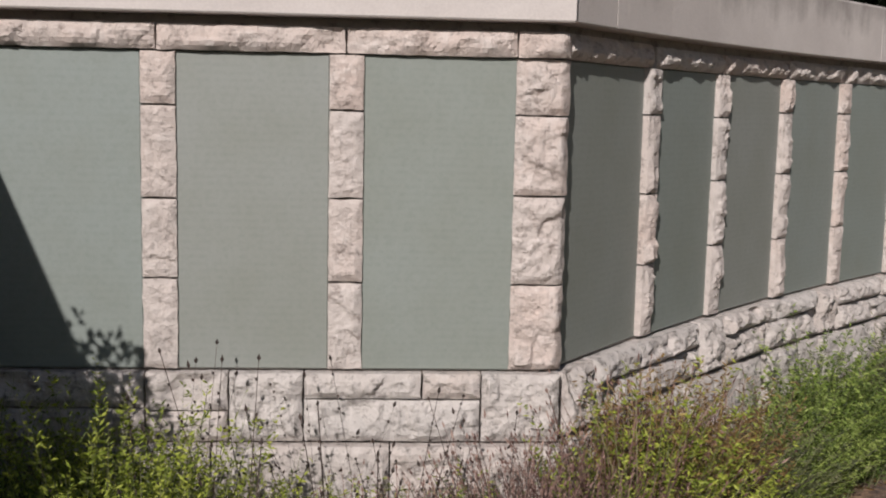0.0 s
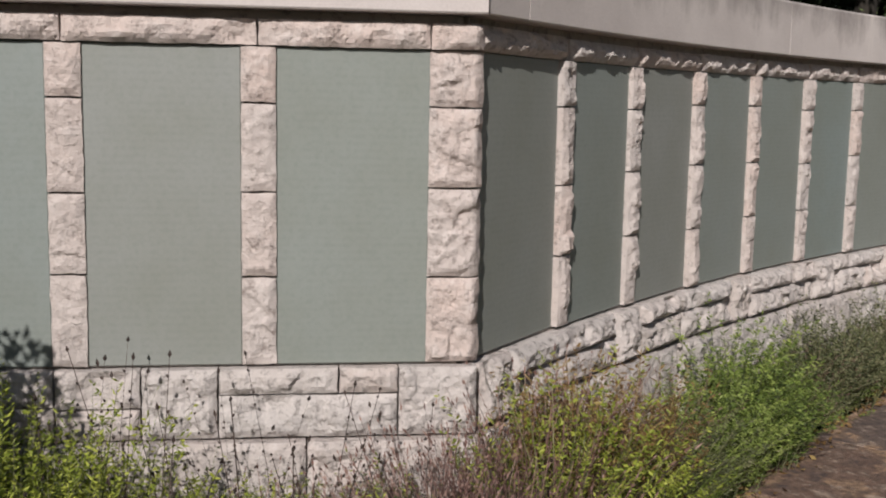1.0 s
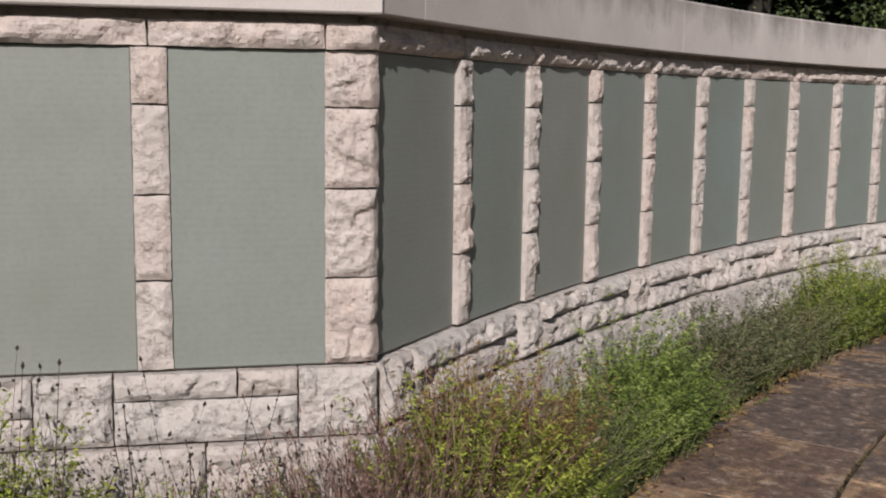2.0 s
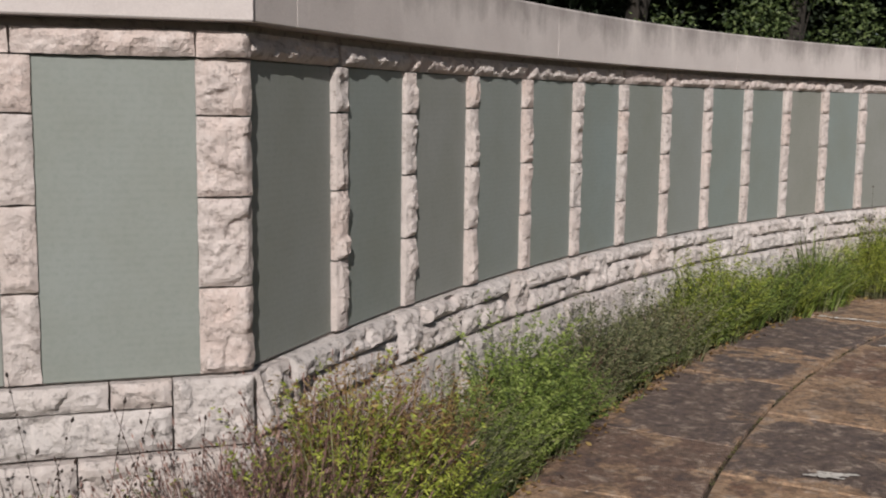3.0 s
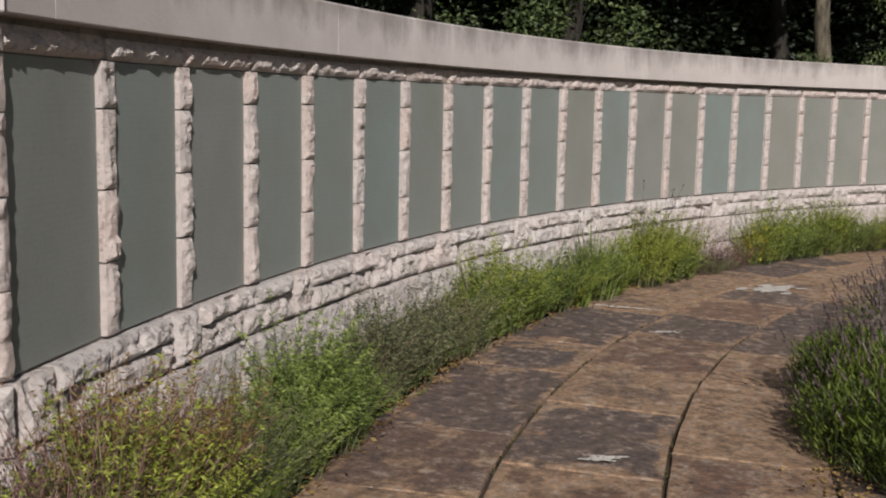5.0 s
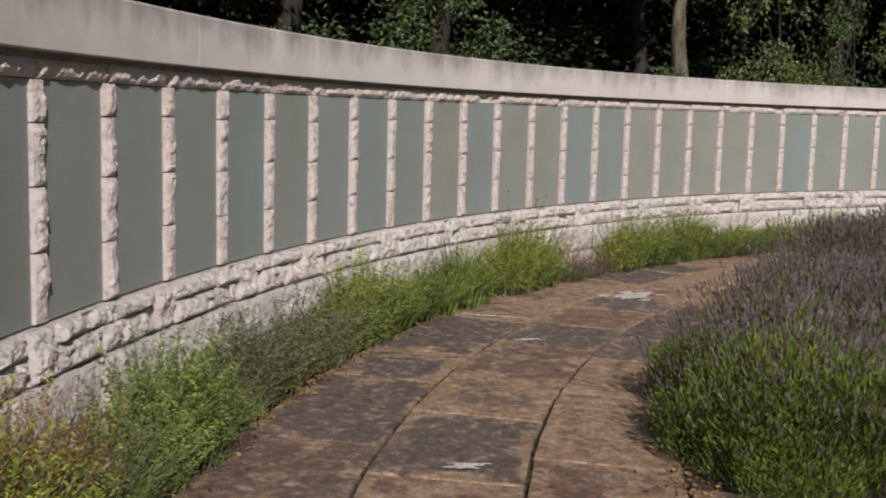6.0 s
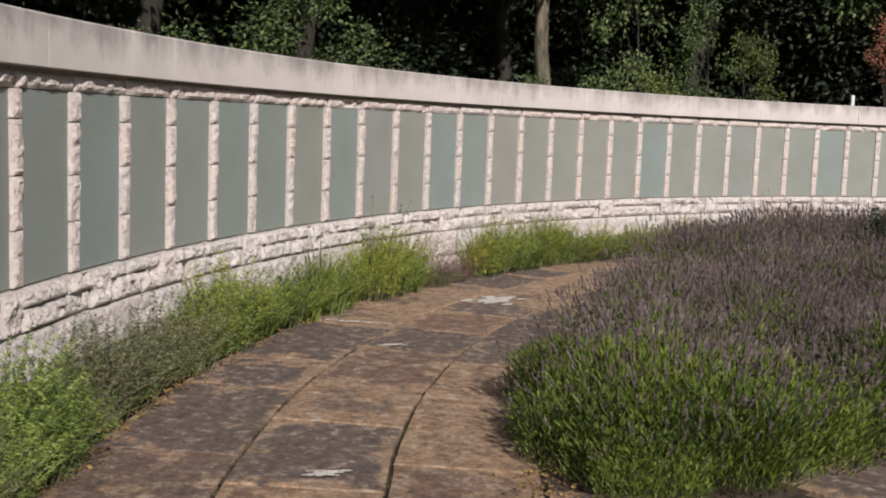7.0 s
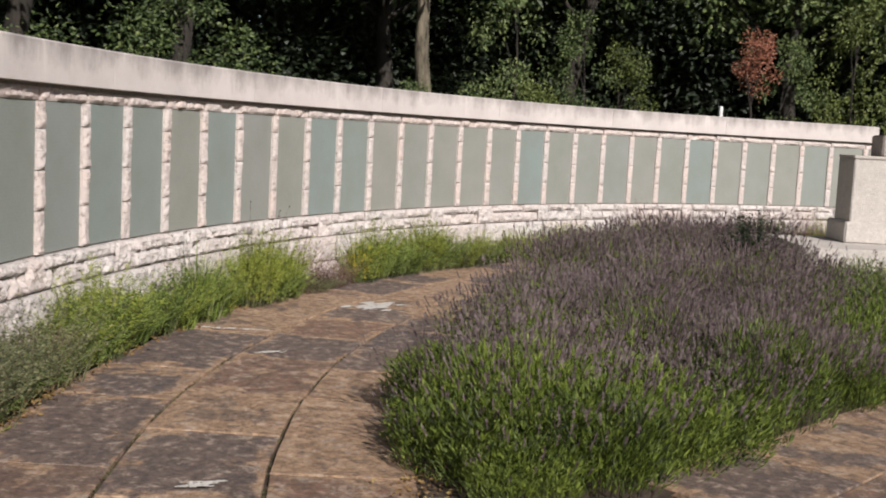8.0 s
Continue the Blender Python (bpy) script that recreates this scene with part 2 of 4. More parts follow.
def rock_mesh(name, w, h, depth, bulge, step, seed, material, hollow=2.2):
    """A rock-faced block: x along the wall from 0 to w, y into the wall from 0, z from 0 to h; its face breaks forward of y = 0."""
    nx, nz = max(3, round(w / step)), max(3, round(h / step))
    off = Vector((seed * 3.7, seed * 1.3, seed * 2.1))
    rnd = random.Random(seed)
    px, pz = rnd.uniform(-0.6, 0.6), rnd.uniform(-0.7, 0.4)
    chips = [(rnd.uniform(0, w), rnd.uniform(0, h), rnd.uniform(0.2, 1.0), rnd.uniform(-6, 6), rnd.uniform(-7, 5)) for _ in range(max(3, int(w * h * 230)))]
    verts, faces = [], []
    for j in range(nz + 1):
        for i in range(nx + 1):
            x, z = w * i / nx, h * j / nz
            inside = min(min(x, w - x) / 0.022, min(z, h - z) / 0.022, 1.0)
            p = Vector((x, 0, z)) + off
            qx, qz = x + 0.006 * noise.noise(p * 35), z + 0.006 * noise.noise(p * 35 + off)
            f, total = 0.0, 1e-12
            for c in chips:
                weight = ((c[0] - qx) ** 2 + 1.5 * (c[1] - qz) ** 2 + 2e-5) ** -8
                f += weight * (c[2] + c[3] * (x - c[0]) + c[4] * (z - c[1]))
                total += weight
            f = 0.66 * f / total + 0.2 + 0.2 * noise.noise(p * 9) + 0.2 * noise.noise(p * 26) + 0.16 * noise.noise(p * 55)
            f += 0.35 * (px * (x / w - 0.5) + pz * (z / h - 0.5))
            # a broken hollow here and there
            hole = noise.noise(p * 5 + Vector((9, 4, 2)))
            f -= max(0.0, hole - 0.3) * hollow
            y = -bulge * (0.1 + 0.9 * inside) * max(f, -0.5)
            jx = 0.3 * w / nx * noise.noise(p * 60) if 0 < i < nx else 0
            jz = 0.3 * h / nz * noise.noise(p * 60 + off) if 0 < j < nz else 0
            wob = 0.003 * noise.noise(p * 25)
            if i in (0, nx):
                jx += wob
            if j in (0, nz):
                jz += wob
            verts.append((x + jx, y, z + jz))
    row = nx + 1
    for j in range(nz):
        for i in range(nx):
            a = j * row + i
            if (i + j) % 2:
                faces += [(a, a + 1, a + row + 1), (a, a + row + 1, a + row)]
            else:
                faces += [(a, a + 1, a + row), (a + 1, a + row + 1, a + row)]
    ring = [i for i in range(row)] + [j * row + nx for j in range(1, nz + 1)] + [nz * row + i for i in range(nx - 1, -1, -1)] + [j * row for j in range(nz - 1, 0, -1)]
    back = len(verts)
    for r in ring:
        verts.append((verts[r][0], depth, verts[r][2]))
    m = len(ring)
    for a in range(m):
        b = (a + 1) % m
        faces.append((ring[b], ring[a], back + a, back + b))
    faces.append(tuple(back + a for a in range(m)))
    return mesh_of(name, verts, faces, material)


# ---- plan ----
CX, CY, RAD, A0, DA = 11.9885, -4.3134, 14.0238, 2.5446, -0.04348
Z_TOP, Z_BOT = 1.723, 0.7315
BAY = RAD * abs(DA)
LAST = 33.3
CORNER = Vector((0.196, 3.452, 0))
ALONG = Vector((-1.0, -0.0744, 0)).normalized()


def arc(k, d=0.0, z=0.0):
    """A point at bay k of the curved wall, d metres behind its face (less than 0: before it)."""
    a = A0 + DA * k
    return Vector((CX + (RAD + d) * math.cos(a), CY + (RAD + d) * math.sin(a), z))


def arc_pose(k, d=0.0, z=0.0):
    """x along the wall towards higher bays, y into the wall."""
    a = A0 + DA * k
    return Matrix.Translation(arc(k, d, z)) @ Matrix.Rotation(a - math.pi / 2, 4, "Z")


LEFT_TURN = math.atan2(-ALONG.y, -ALONG.x)


def left_pose(s, d=0.0, z=0.0):
    """s metres from the corner along the flat wall; x runs back to the corner, y into the wall."""
    back = Vector((-math.sin(LEFT_TURN), math.cos(LEFT_TURN), 0))
    return Matrix.Translation(CORNER + ALONG * s + back * d + Vector((0, 0, z))) @ Matrix.Rotation(LEFT_TURN, 4, "Z")


def arc_solid(name, k0, k1, d0, d1, z0, z1, material, steps):
    """A curved bar of the wall's plan, d0 to d1, z0 to z1."""
    verts, faces = [], []
    for i in range(steps + 1):
        k = k0 + (k1 - k0) * i / steps
        verts += [arc(k, d0, z0), arc(k, d1, z0), arc(k, d1, z1), arc(k, d0, z1)]
    for i in range(steps):
        a = 4 * i
        for c in range(4):
            e = (c + 1) % 4
            faces.append((a + c, a + 4 + c, a + 4 + e, a + e))
    n = 4 * steps
    faces += [(0, 1, 2, 3), (n + 3, n + 2, n + 1, n)]
    return mesh_of(name, verts, faces, material)


# ---- ground ----
def build_ground():
    s = 300
    verts = [(x * s, y * s, -0.07) for x in (-1, 1) for y in (-1, 1)]
    tagged(new("ground", mesh_of("ground", verts, [(0, 2, 3, 1)], GROUND)), "rough grassy ground around the wall", "ground", kind="structure")


def path_off(k):
    """How far the paving's edge swings towards the wall."""
    return 0.033 * (min(max(k, -2), 14) - 2)


build_ground()


def curved_wall():
    root = new("wall_curved", arc_solid("wall_curved", -0.15, LAST, 0.03, 0.42, -0.07, 1.831, CORE, 90))
    tagged(root, "concave curved memorial wall of limestone with green slate panels", "wall", kind="structure")
    rnd = random.Random(4)
    centres = [0.97, 1.94, 2.97, 3.98] + list(range(5, 13)) + [n + 0.042 for n in range(13, 26)] + list(range(26, 31)) + [30.97, 31.95, 33.1]
    # pilasters
    pw = 0.093
    for n, k in enumerate(centres):
        pil = child("pilaster", None, root, arc_pose(k))
        cuts = [0.0]
        for part_h in (0.282, 0.268, 0.277, 0.166):
            cuts.append(cuts[-1] + part_h)
        cuts = [0] + [c + rnd.uniform(-0.02, 0.02) for c in cuts[1:4]] + [Z_TOP - Z_BOT]
        step = 0.011 if n < 5 else 0.018 if n < 12 else 0.03
        for a, b in zip(cuts, cuts[1:]):
            w = pw + rnd.uniform(-0.006, 0.006)
            me = rock_mesh("stone_block", w, b - a - 0.007, 0.07, 0.027 if n < 12 else 0.02, step, 100 + n * 7 + len(cuts) + round(a * 100), STONE, 1.2)
            child("stone_block", me, pil, pose(-w / 2, 0.0, Z_BOT + a + 0.004))
    # slate panels, and lintel stones above
    edges = [-0.16] + centres
    for n, (a, b) in enumerate(zip(edges, edges[1:] + [LAST])):
        w = (b - a) * BAY - (0.0 if a < 0 else 0.04)
        slate = PALE_SLATE if n > 6 and (n * 7) % 10 < (3 if n < 16 else 7) else SLATE
        child("name_panel", finish("name_panel", bevel_box(w, 0.02, Z_TOP - Z_BOT, 0.004), slate), root, arc_pose(a, 0.010, Z_BOT) @ Matrix.Translation((0.02 if a > 0 else 0, 0, 0)))
    for n, (a, b) in enumerate(zip(edges, edges[1:] + [LAST])):
        w = (b - a) * BAY - 0.006
        step = 0.014 if n < 6 else 0.022 if n < 14 else 0.035
        child("lintel_stone", rock_mesh("lintel_stone", w, 0.08 + rnd.uniform(-0.006, 0.004), 0.09, 0.037 if n < 5 else 0.034, step, 900 + n, STONE), root, arc_pose(a, 0.006, Z_TOP + 0.002))
    # plinth: tall stones between pairs of low courses, on a stepped-out footing course
    k, n, tall = -0.12, 0, False
    while k < LAST - 1:
        tall = not tall
        w = rnd.uniform(0.2, 0.28) if tall else rnd.uniform(0.62, 1.0)
        step = 0.014 if k < 7 else 0.022 if k < 14 else 0.035
        if tall:
            spans = [(0, w, 0.0, 0.222)]
        else:
            c = rnd.uniform(0.35, 0.7) * w
            h = rnd.uniform(0.115, 0.14)
            e = rnd.uniform(0.3, 0.75) * w
            spans = [(0, e, 0, h), (e, w, 0, h), (0, c, h, 0.222), (c, w, h, 0.222)]
            if rnd.random() < 0.5:
                spans = [(0, w, 0, h)] + spans[2:]
        for x0, x1, z0, z1 in spans:
            n += 1
            me = rock_mesh("plinth_stone", x1 - x0 - 0.007, z1 - z0 - 0.007, 0.1, 0.05, step, 2000 + n, PLINTH, 4.2)
            child("plinth_stone", me, root, arc_pose(k + x0 / BAY, -0.02, Z_BOT - 0.226 + z0))
        k += w / BAY
    k = -0.12
    while k < LAST - 1:
        w = rnd.uniform(0.55, 1.0)
        step = 0.018 if k < 7 else 0.03
        for z0, h in ((0.245, 0.255), (-0.06, 0.3)):
            n += 1
            me = rock_mesh("footing_stone", w - 0.007, h - 0.006, 0.14, 0.03, step, 4000 + n, PLINTH)
            child("footing_stone", me, root, arc_pose(k, -0.05, z0))
        k += w / BAY
    # coping slabs
    cuts = [-0.22, 0.25, 4.33, 8.45, 12.2, 16.2, 20.2, 24.2, 28.2, LAST + 0.1]
    for a, b in zip(cuts, cuts[1:]):
        child("coping_slab", coping_mesh(a, b), root, arc_pose(a))
    return root


def coping_mesh(a, b):
    """One length of the smooth coping, in the pose of its first end."""
    back = arc_pose(a).inverted()
    steps = max(2, round((b - a) * 1.5))
    prof = [(-0.056, 1.832), (-0.06, 1.837), (-0.06, 2.092), (-0.05, 2.104), (0.45, 2.125), (0.45, 1.832), (-0.02, 1.832)]
    verts, faces = [], []
    gap = 0.0025 / BAY
    for i in range(steps + 1):
        k = a + gap + (b - a - 2 * gap) * i / steps
        verts += [back @ arc(k, d, z) for d, z in prof]
    m = len(prof)
    for i in range(steps):
        for c in range(m):
            e = (c + 1) % m
            faces.append((i * m + c, (i + 1) * m + c, (i + 1) * m + e, i * m + e))
    faces += [tuple(range(m)), tuple(steps * m + c for c in range(m - 1, -1, -1))]
    me = mesh_of("coping_slab", [v - Vector((0, 0, 1.832)) for v in verts], faces, CONCRETE)
    me.transform(Matrix.Translation((0, 0, 1.832)))
    return me


def flat_wall():
    length = 6.0
    core = finish("wall_flat", bevel_box(length + 0.1, 0.36, 1.901, 0), CORE)
    root = new("wall_flat", core)
    root.matrix_basis = left_pose(length, 0.03, -0.07)
    tagged(root, "flat end of the memorial wall, limestone and green slate", "wall", kind="structure")
    inv = root.matrix_basis.inverted()
    rnd = random.Random(9)
    # the corner pilaster, broad and wrapping both faces
    cor = child("pilaster", None, root, inv @ left_pose(0))
    z = 0.0
    for n, h in enumerate((0.277, 0.285, 0.253, 0.1765)):
        me = corner_block(0.175, h - 0.007, 50 + n)
        child("stone_block", me, cor, pose(-0.004, 0.012, Z_BOT + z + 0.004))
        z += h
    spots = [0.53, 1.105, 1.69, 2.28, 2.87, 3.46, 4.05, 4.64, 5.23, 5.82]
    for n, s in enumerate(spots):
        pil = child("pilaster", None, root, inv @ left_pose(s))
        cuts = [0.0, 0.282 + rnd.uniform(-.01, .01), 0.549 + rnd.uniform(-.01, .01), 0.826 + rnd.uniform(-.01, .01), Z_TOP - Z_BOT]
        for a, b in zip(cuts, cuts[1:]):
            me = rock_mesh("stone_block", 0.106, b - a - 0.007, 0.07, 0.017, 0.008 if n < 3 else 0.03, 600 + n * 9 + round(a * 100), STONE)
            child("stone_block", me, pil, pose(-0.053, 0.004, Z_BOT + a + 0.004))
    for a, b in zip([0.0] + spots, spots):
        w = b - a - (0.052 if a == 0 else 0.104)
        child("name_panel", finish("name_panel", bevel_box(w, 0.02, Z_TOP - Z_BOT, 0.005), SLATE), root, inv @ left_pose(b - 0.052, 0.010, Z_BOT))
        me = rock_mesh("lintel_stone", b - a - 0.006, 0.078, 0.09, 0.034, 0.012 if b < 1.9 else 0.03, 700 + round(b * 10), STONE)
        child("lintel_stone", me, root, inv @ left_pose(b, -0.004, Z_TOP + 0.002))
    child("lintel_stone", corner_block(0.17, 0.078, 77), root, inv @ left_pose(0.0, -0.004, Z_TOP + 0.002))
    # plinth
    pieces = [(-0.165, 0.09, 0, 0.226), (0.09, 0.28, 0.14, 0.226), (0.28, 0.655, 0.14, 0.226), (0.09, 0.655, 0, 0.14), (0.655, 0.89, 0, 0.226),
              (0.89, 1.15, 0.1, 0.226), (0.89, 1.15, 0, 0.1), (1.15, 1.75, 0.11, 0.226), (1.15, 1.75, 0, 0.11), (1.75, 2.0, 0, 0.226)]
    s = 2.0
    while s < length - 0.5:
        pieces += [(s, s + 0.7, 0.1, 0.226), (s, s + 0.7, 0, 0.1), (s + 0.7, s + 0.95, 0, 0.226)]
        s += 0.95
    for n, (s0, s1, z0, z1) in enumerate(pieces):
        me = rock_mesh("plinth_stone", s1 - s0 - 0.006, z1 - z0 - 0.006, 0.1, 0.03, 0.012 if s1 < 1.8 else 0.03, 3000 + n, PLINTH, 4.0)
        child("plinth_stone", me, root, inv @ left_pose(s1, -0.015, Z_BOT - 0.228 + z0))
    s = -0.2
    while s < length - 0.4:
        w = rnd.uniform(0.5, 0.8)
        for z0, h in ((0.245, 0.255), (-0.06, 0.3)):
            me = rock_mesh("footing_stone", w - 0.006, h - 0.006, 0.13, 0.025, 0.02 if s < 1.6 else 0.04, 3300 + round(s * 50 + z0 * 9), PLINTH)
            child("footing_stone", me, root, inv @ left_pose(s + w, -0.045, z0))
        s += w
    # coping, mitred at the corner against the curved one
    prof = [(-0.056, 1.832), (-0.06, 1.837), (-0.06, 2.092), (-0.05, 2.104), (0.45, 2.125), (0.45, 1.832)]
    for a, b in ((-1, 1.9), (1.9, 4.0), (4.0, 6.0)):
        verts = []
        for end in (a, b):
            for d, z in prof:
                if end == -1:
                    p = arc(-0.22, d)
                    q = left_pose(0, d).translation
                    t = (p - q).dot(ALONG)
                    p = q + ALONG * (t + 0.003)
                else:
                    p = left_pose(end - 0.0025, d).translation
                verts.append(left_pose(b).inverted() @ Vector((p.x, p.y, z)))
        m = len(prof)
        faces = [(c, m + c, m + (c + 1) % m, (c + 1) % m) for c in range(m)] + [tuple(range(m)), tuple(range(2 * m - 1, m - 1, -1))]
        child("coping_slab", mesh_of("coping_slab", verts, faces, CONCRETE), root, inv @ left_pose(b))


def corner_block(w, h, seed):
    """A rock-faced block of the corner, whose face turns round its far edge."""
    me = rock_mesh("stone_block", w, h, 0.1, 0.03, 0.01, seed, STONE)
    for v in me.vertices:
        x = v.co.x
        if x > w - 0.035 and v.co.y < 0.05:
            v.co.y += (x - (w - 0.035)) ** 2 * 18
            v.co.x -= 0.006 * (noise.noise(Vector((seed, v.co.z * 22, v.co.y * 30))) + 0.5)
    return me


def shade_casting_wall():
    """An unseen wall, added forward of the flat end to cast its slanting shade."""
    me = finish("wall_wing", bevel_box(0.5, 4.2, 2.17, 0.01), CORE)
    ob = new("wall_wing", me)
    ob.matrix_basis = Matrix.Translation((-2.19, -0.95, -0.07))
    tagged(ob, "plain unseen wall added beside the flat end to shade it", "wall", kind="structure")


curved_wall()
flat_wall()
shade_casting_wall()


# ---- planting ----
def blades(rnd, n, spread, height, lean, width, verts, faces, blunt=0.15, bend=0.4, low=0.0):
    """n thin stems that rise from a disc and lean outwards. Returns their tips."""
    tips = []
    for _ in range(n):
        a, r = rnd.uniform(0, 2 * math.pi), spread * math.sqrt(rnd.random())
        x, y = r * math.cos(a), r * math.sin(a)
        h = height * rnd.uniform(0.65, 1.05) * (1 - 0.35 * (r / spread) ** 2)
        out = lean * (0.25 + r / spread) * rnd.uniform(0.4, 1.3)
        b = a + rnd.uniform(-0.7, 0.7)
        dx, dy = math.cos(b) * out * h, math.sin(b) * out * h
        w = width * rnd.uniform(0.7, 1.3)
        t = rnd.uniform(0, math.pi)
        wx, wy = w * math.cos(t), w * math.sin(t)
        mid = Vector((x + dx * bend * 0.6, y + dy * bend * 0.6, low + h * 0.55))
        top = Vector((x + dx, y + dy, low + h))
        i = len(verts)
        tx, ty = wx * blunt, wy * blunt
        verts += [(x - wx, y - wy, 0.0), (x + wx, y + wy, 0.0), (mid.x + wx * 0.8, mid.y + wy * 0.8, mid.z), (mid.x - wx * 0.8, mid.y - wy * 0.8, mid.z), (top.x + tx, top.y + ty, top.z), (top.x - tx, top.y - ty, top.z)]
        faces += [(i, i + 1, i + 2, i + 3), (i + 3, i + 2, i + 4, i + 5)]
        tips.append((Vector((x, y, 0)), mid, top))
    return tips


def leaf(rnd, p, d, length, width, verts, faces):
    """A small folded leaf at p along d."""
    d = d.normalized()
    s = d.cross(Vector((rnd.uniform(-1, 1), rnd.uniform(-1, 1), rnd.uniform(-0.3, 1))))
    s = s.normalized() if s.length > 1e-4 else Vector((1, 0, 0))
    i = len(verts)
    m = p + d * length * 0.45
    fold = d.cross(s) * width * 0.25
    verts += [tuple(p), tuple(m + s * width * 0.5 + fold), tuple(p + d * length), tuple(m - s * width * 0.5 + fold)]
    faces += [(i, i + 1, i + 2), (i, i + 2, i + 3)]


def spike(rnd, p, d, length, width, verts, faces):
    """A narrow flower or seed spike: two crossed lozenges."""
    d = d.normalized()
    s = d.orthogonal().normalized()
    t = d.cross(s)
    for q in (s, t):
        i = len(verts)
        verts += [tuple(p), tuple(p + d * length * 0.4 + q * width * 0.5), tuple(p + d * length), tuple(p + d * length * 0.4 - q * width * 0.5)]
        faces += [(i, i + 1, i + 2, i + 3)]


def leafy_meshes(name, seed, stems, spread, height, lean, per_stem, length, width, material, stem_material=None):
    """Upright leafy weed: the leaves, and the stems under them."""
    rnd = random.Random(seed)
    sv, sf, lv, lf = [], [], [], []
    for base, mid, top in blades(rnd, stems, spread, height, lean, 0.0022, sv, sf):
        for _ in range(per_stem):
            t = rnd.uniform(0.08, 1.0) ** 0.8
            p = base.lerp(mid, t * 2) if t < 0.5 else mid.lerp(top, t * 2 - 1)
            a = rnd.uniform(0, 2 * math.pi)
            d = Vector((math.cos(a), math.sin(a), rnd.uniform(-0.1, 0.9)))
            leaf(rnd, p, d, length * rnd.uniform(0.6, 1.2) * (1.15 - 0.5 * t), width * rnd.uniform(0.7, 1.2), lv, lf)
    return [("foliage", mesh_of(name + "_leaves", lv, lf, material)), ("stem_growth", mesh_of(name + "_stems", sv, sf, stem_material or material))]


def grass_meshes(name, seed, stems, spread, height, lean, width, material, head_material=None, head=0.05, headw=0.012, share=0.6):
    """Grass or dry stalks, some with seed heads."""
    rnd = random.Random(seed)
    sv, sf, hv, hf = [], [], [], []
    for base, mid, top in blades(rnd, stems, spread, height, lean, width, sv, sf, 0.6 if head_material else 0.15):
        if head_material and rnd.random() < share:
            d = (top - mid).normalized()
            spike(rnd, top - d * head * 0.4, d, head * rnd.uniform(0.6, 1.3), headw, hv, hf)
            for _ in range(3):
                p = mid.lerp(top, rnd.uniform(0.3, 0.95))
                a = rnd.uniform(0, 6.28)
                spike(rnd, p, d + Vector((math.cos(a), math.sin(a), 0)) * 0.8, head * 0.6, headw * 0.8, hv, hf)
    out = [("stalk_growth", mesh_of(name + "_stalks", sv, sf, material))]
    if hv:
        out.append(("seed_growth", mesh_of(name + "_heads", hv, hf, head_material)))
    return out


def lavender_meshes(seed, stems, leaves, spread=0.3, height=0.56):
    rnd = random.Random(seed)
    sv, sf, bv, bf = [], [], [], []
    for base, mid, top in blades(rnd, stems, spread * 0.9, height * 1.04, 0.5, 0.002, sv, sf, low=0.02):
        d = (top - mid).normalized() * 0.6 + Vector((0, 0, 0.5))
        n = rnd.choice((2, 3, 3))
        for c in range(n):
            spike(rnd, top - d * (0.012 + 0.018 * c), d, 0.030, 0.0145 - 0.002 * c, bv, bf)
    for _ in range(leaves):
        a, r = rnd.uniform(0, 2 * math.pi), spread * 1.15 * math.sqrt(rnd.random())
        z = rnd.uniform(0.02, 0.40) * (1.12 - 0.3 * (r / spread) ** 2)
        p = Vector((r * math.cos(a), r * math.sin(a), max(z, 0.02)))
        d = Vector((math.cos(a) * 0.5 * r / spread + rnd.uniform(-0.8, 0.8), math.sin(a) * 0.5 * r / spread + rnd.uniform(-0.8, 0.8), 1.1))
        leaf(rnd, p, d, rnd.uniform(0.03, 0.07), rnd.uniform(0.005, 0.0105), sv, sf)
    return [("foliage", mesh_of("lavender_foliage", sv, sf, LAVLEAF)), ("bloom", mesh_of("lavender_spikes", bv, bf, LAVBLOOM))]


def plant(name, parts, m, label, category, group=""):
    root = new(name)
    root.matrix_basis = m
    root.empty_display_size = 0.1
    tagged(root, label, category, group)
    for part_name, me in parts:
        tagged(child(part_name, me, root), kind="stuff" if part_name.endswith("_growth") or part_name in ("foliage", "bloom", "crown") else "")
    return root


def turned(p, rnd, scale=1.0, tall=1.0, sink=0.0):
    return Matrix.Translation((p[0], p[1], p[2] - sink)) @ Matrix.Rotation(rnd.uniform(0, 6.28), 4, "Z") @ Matrix.Diagonal((scale, scale, scale * tall, 1))


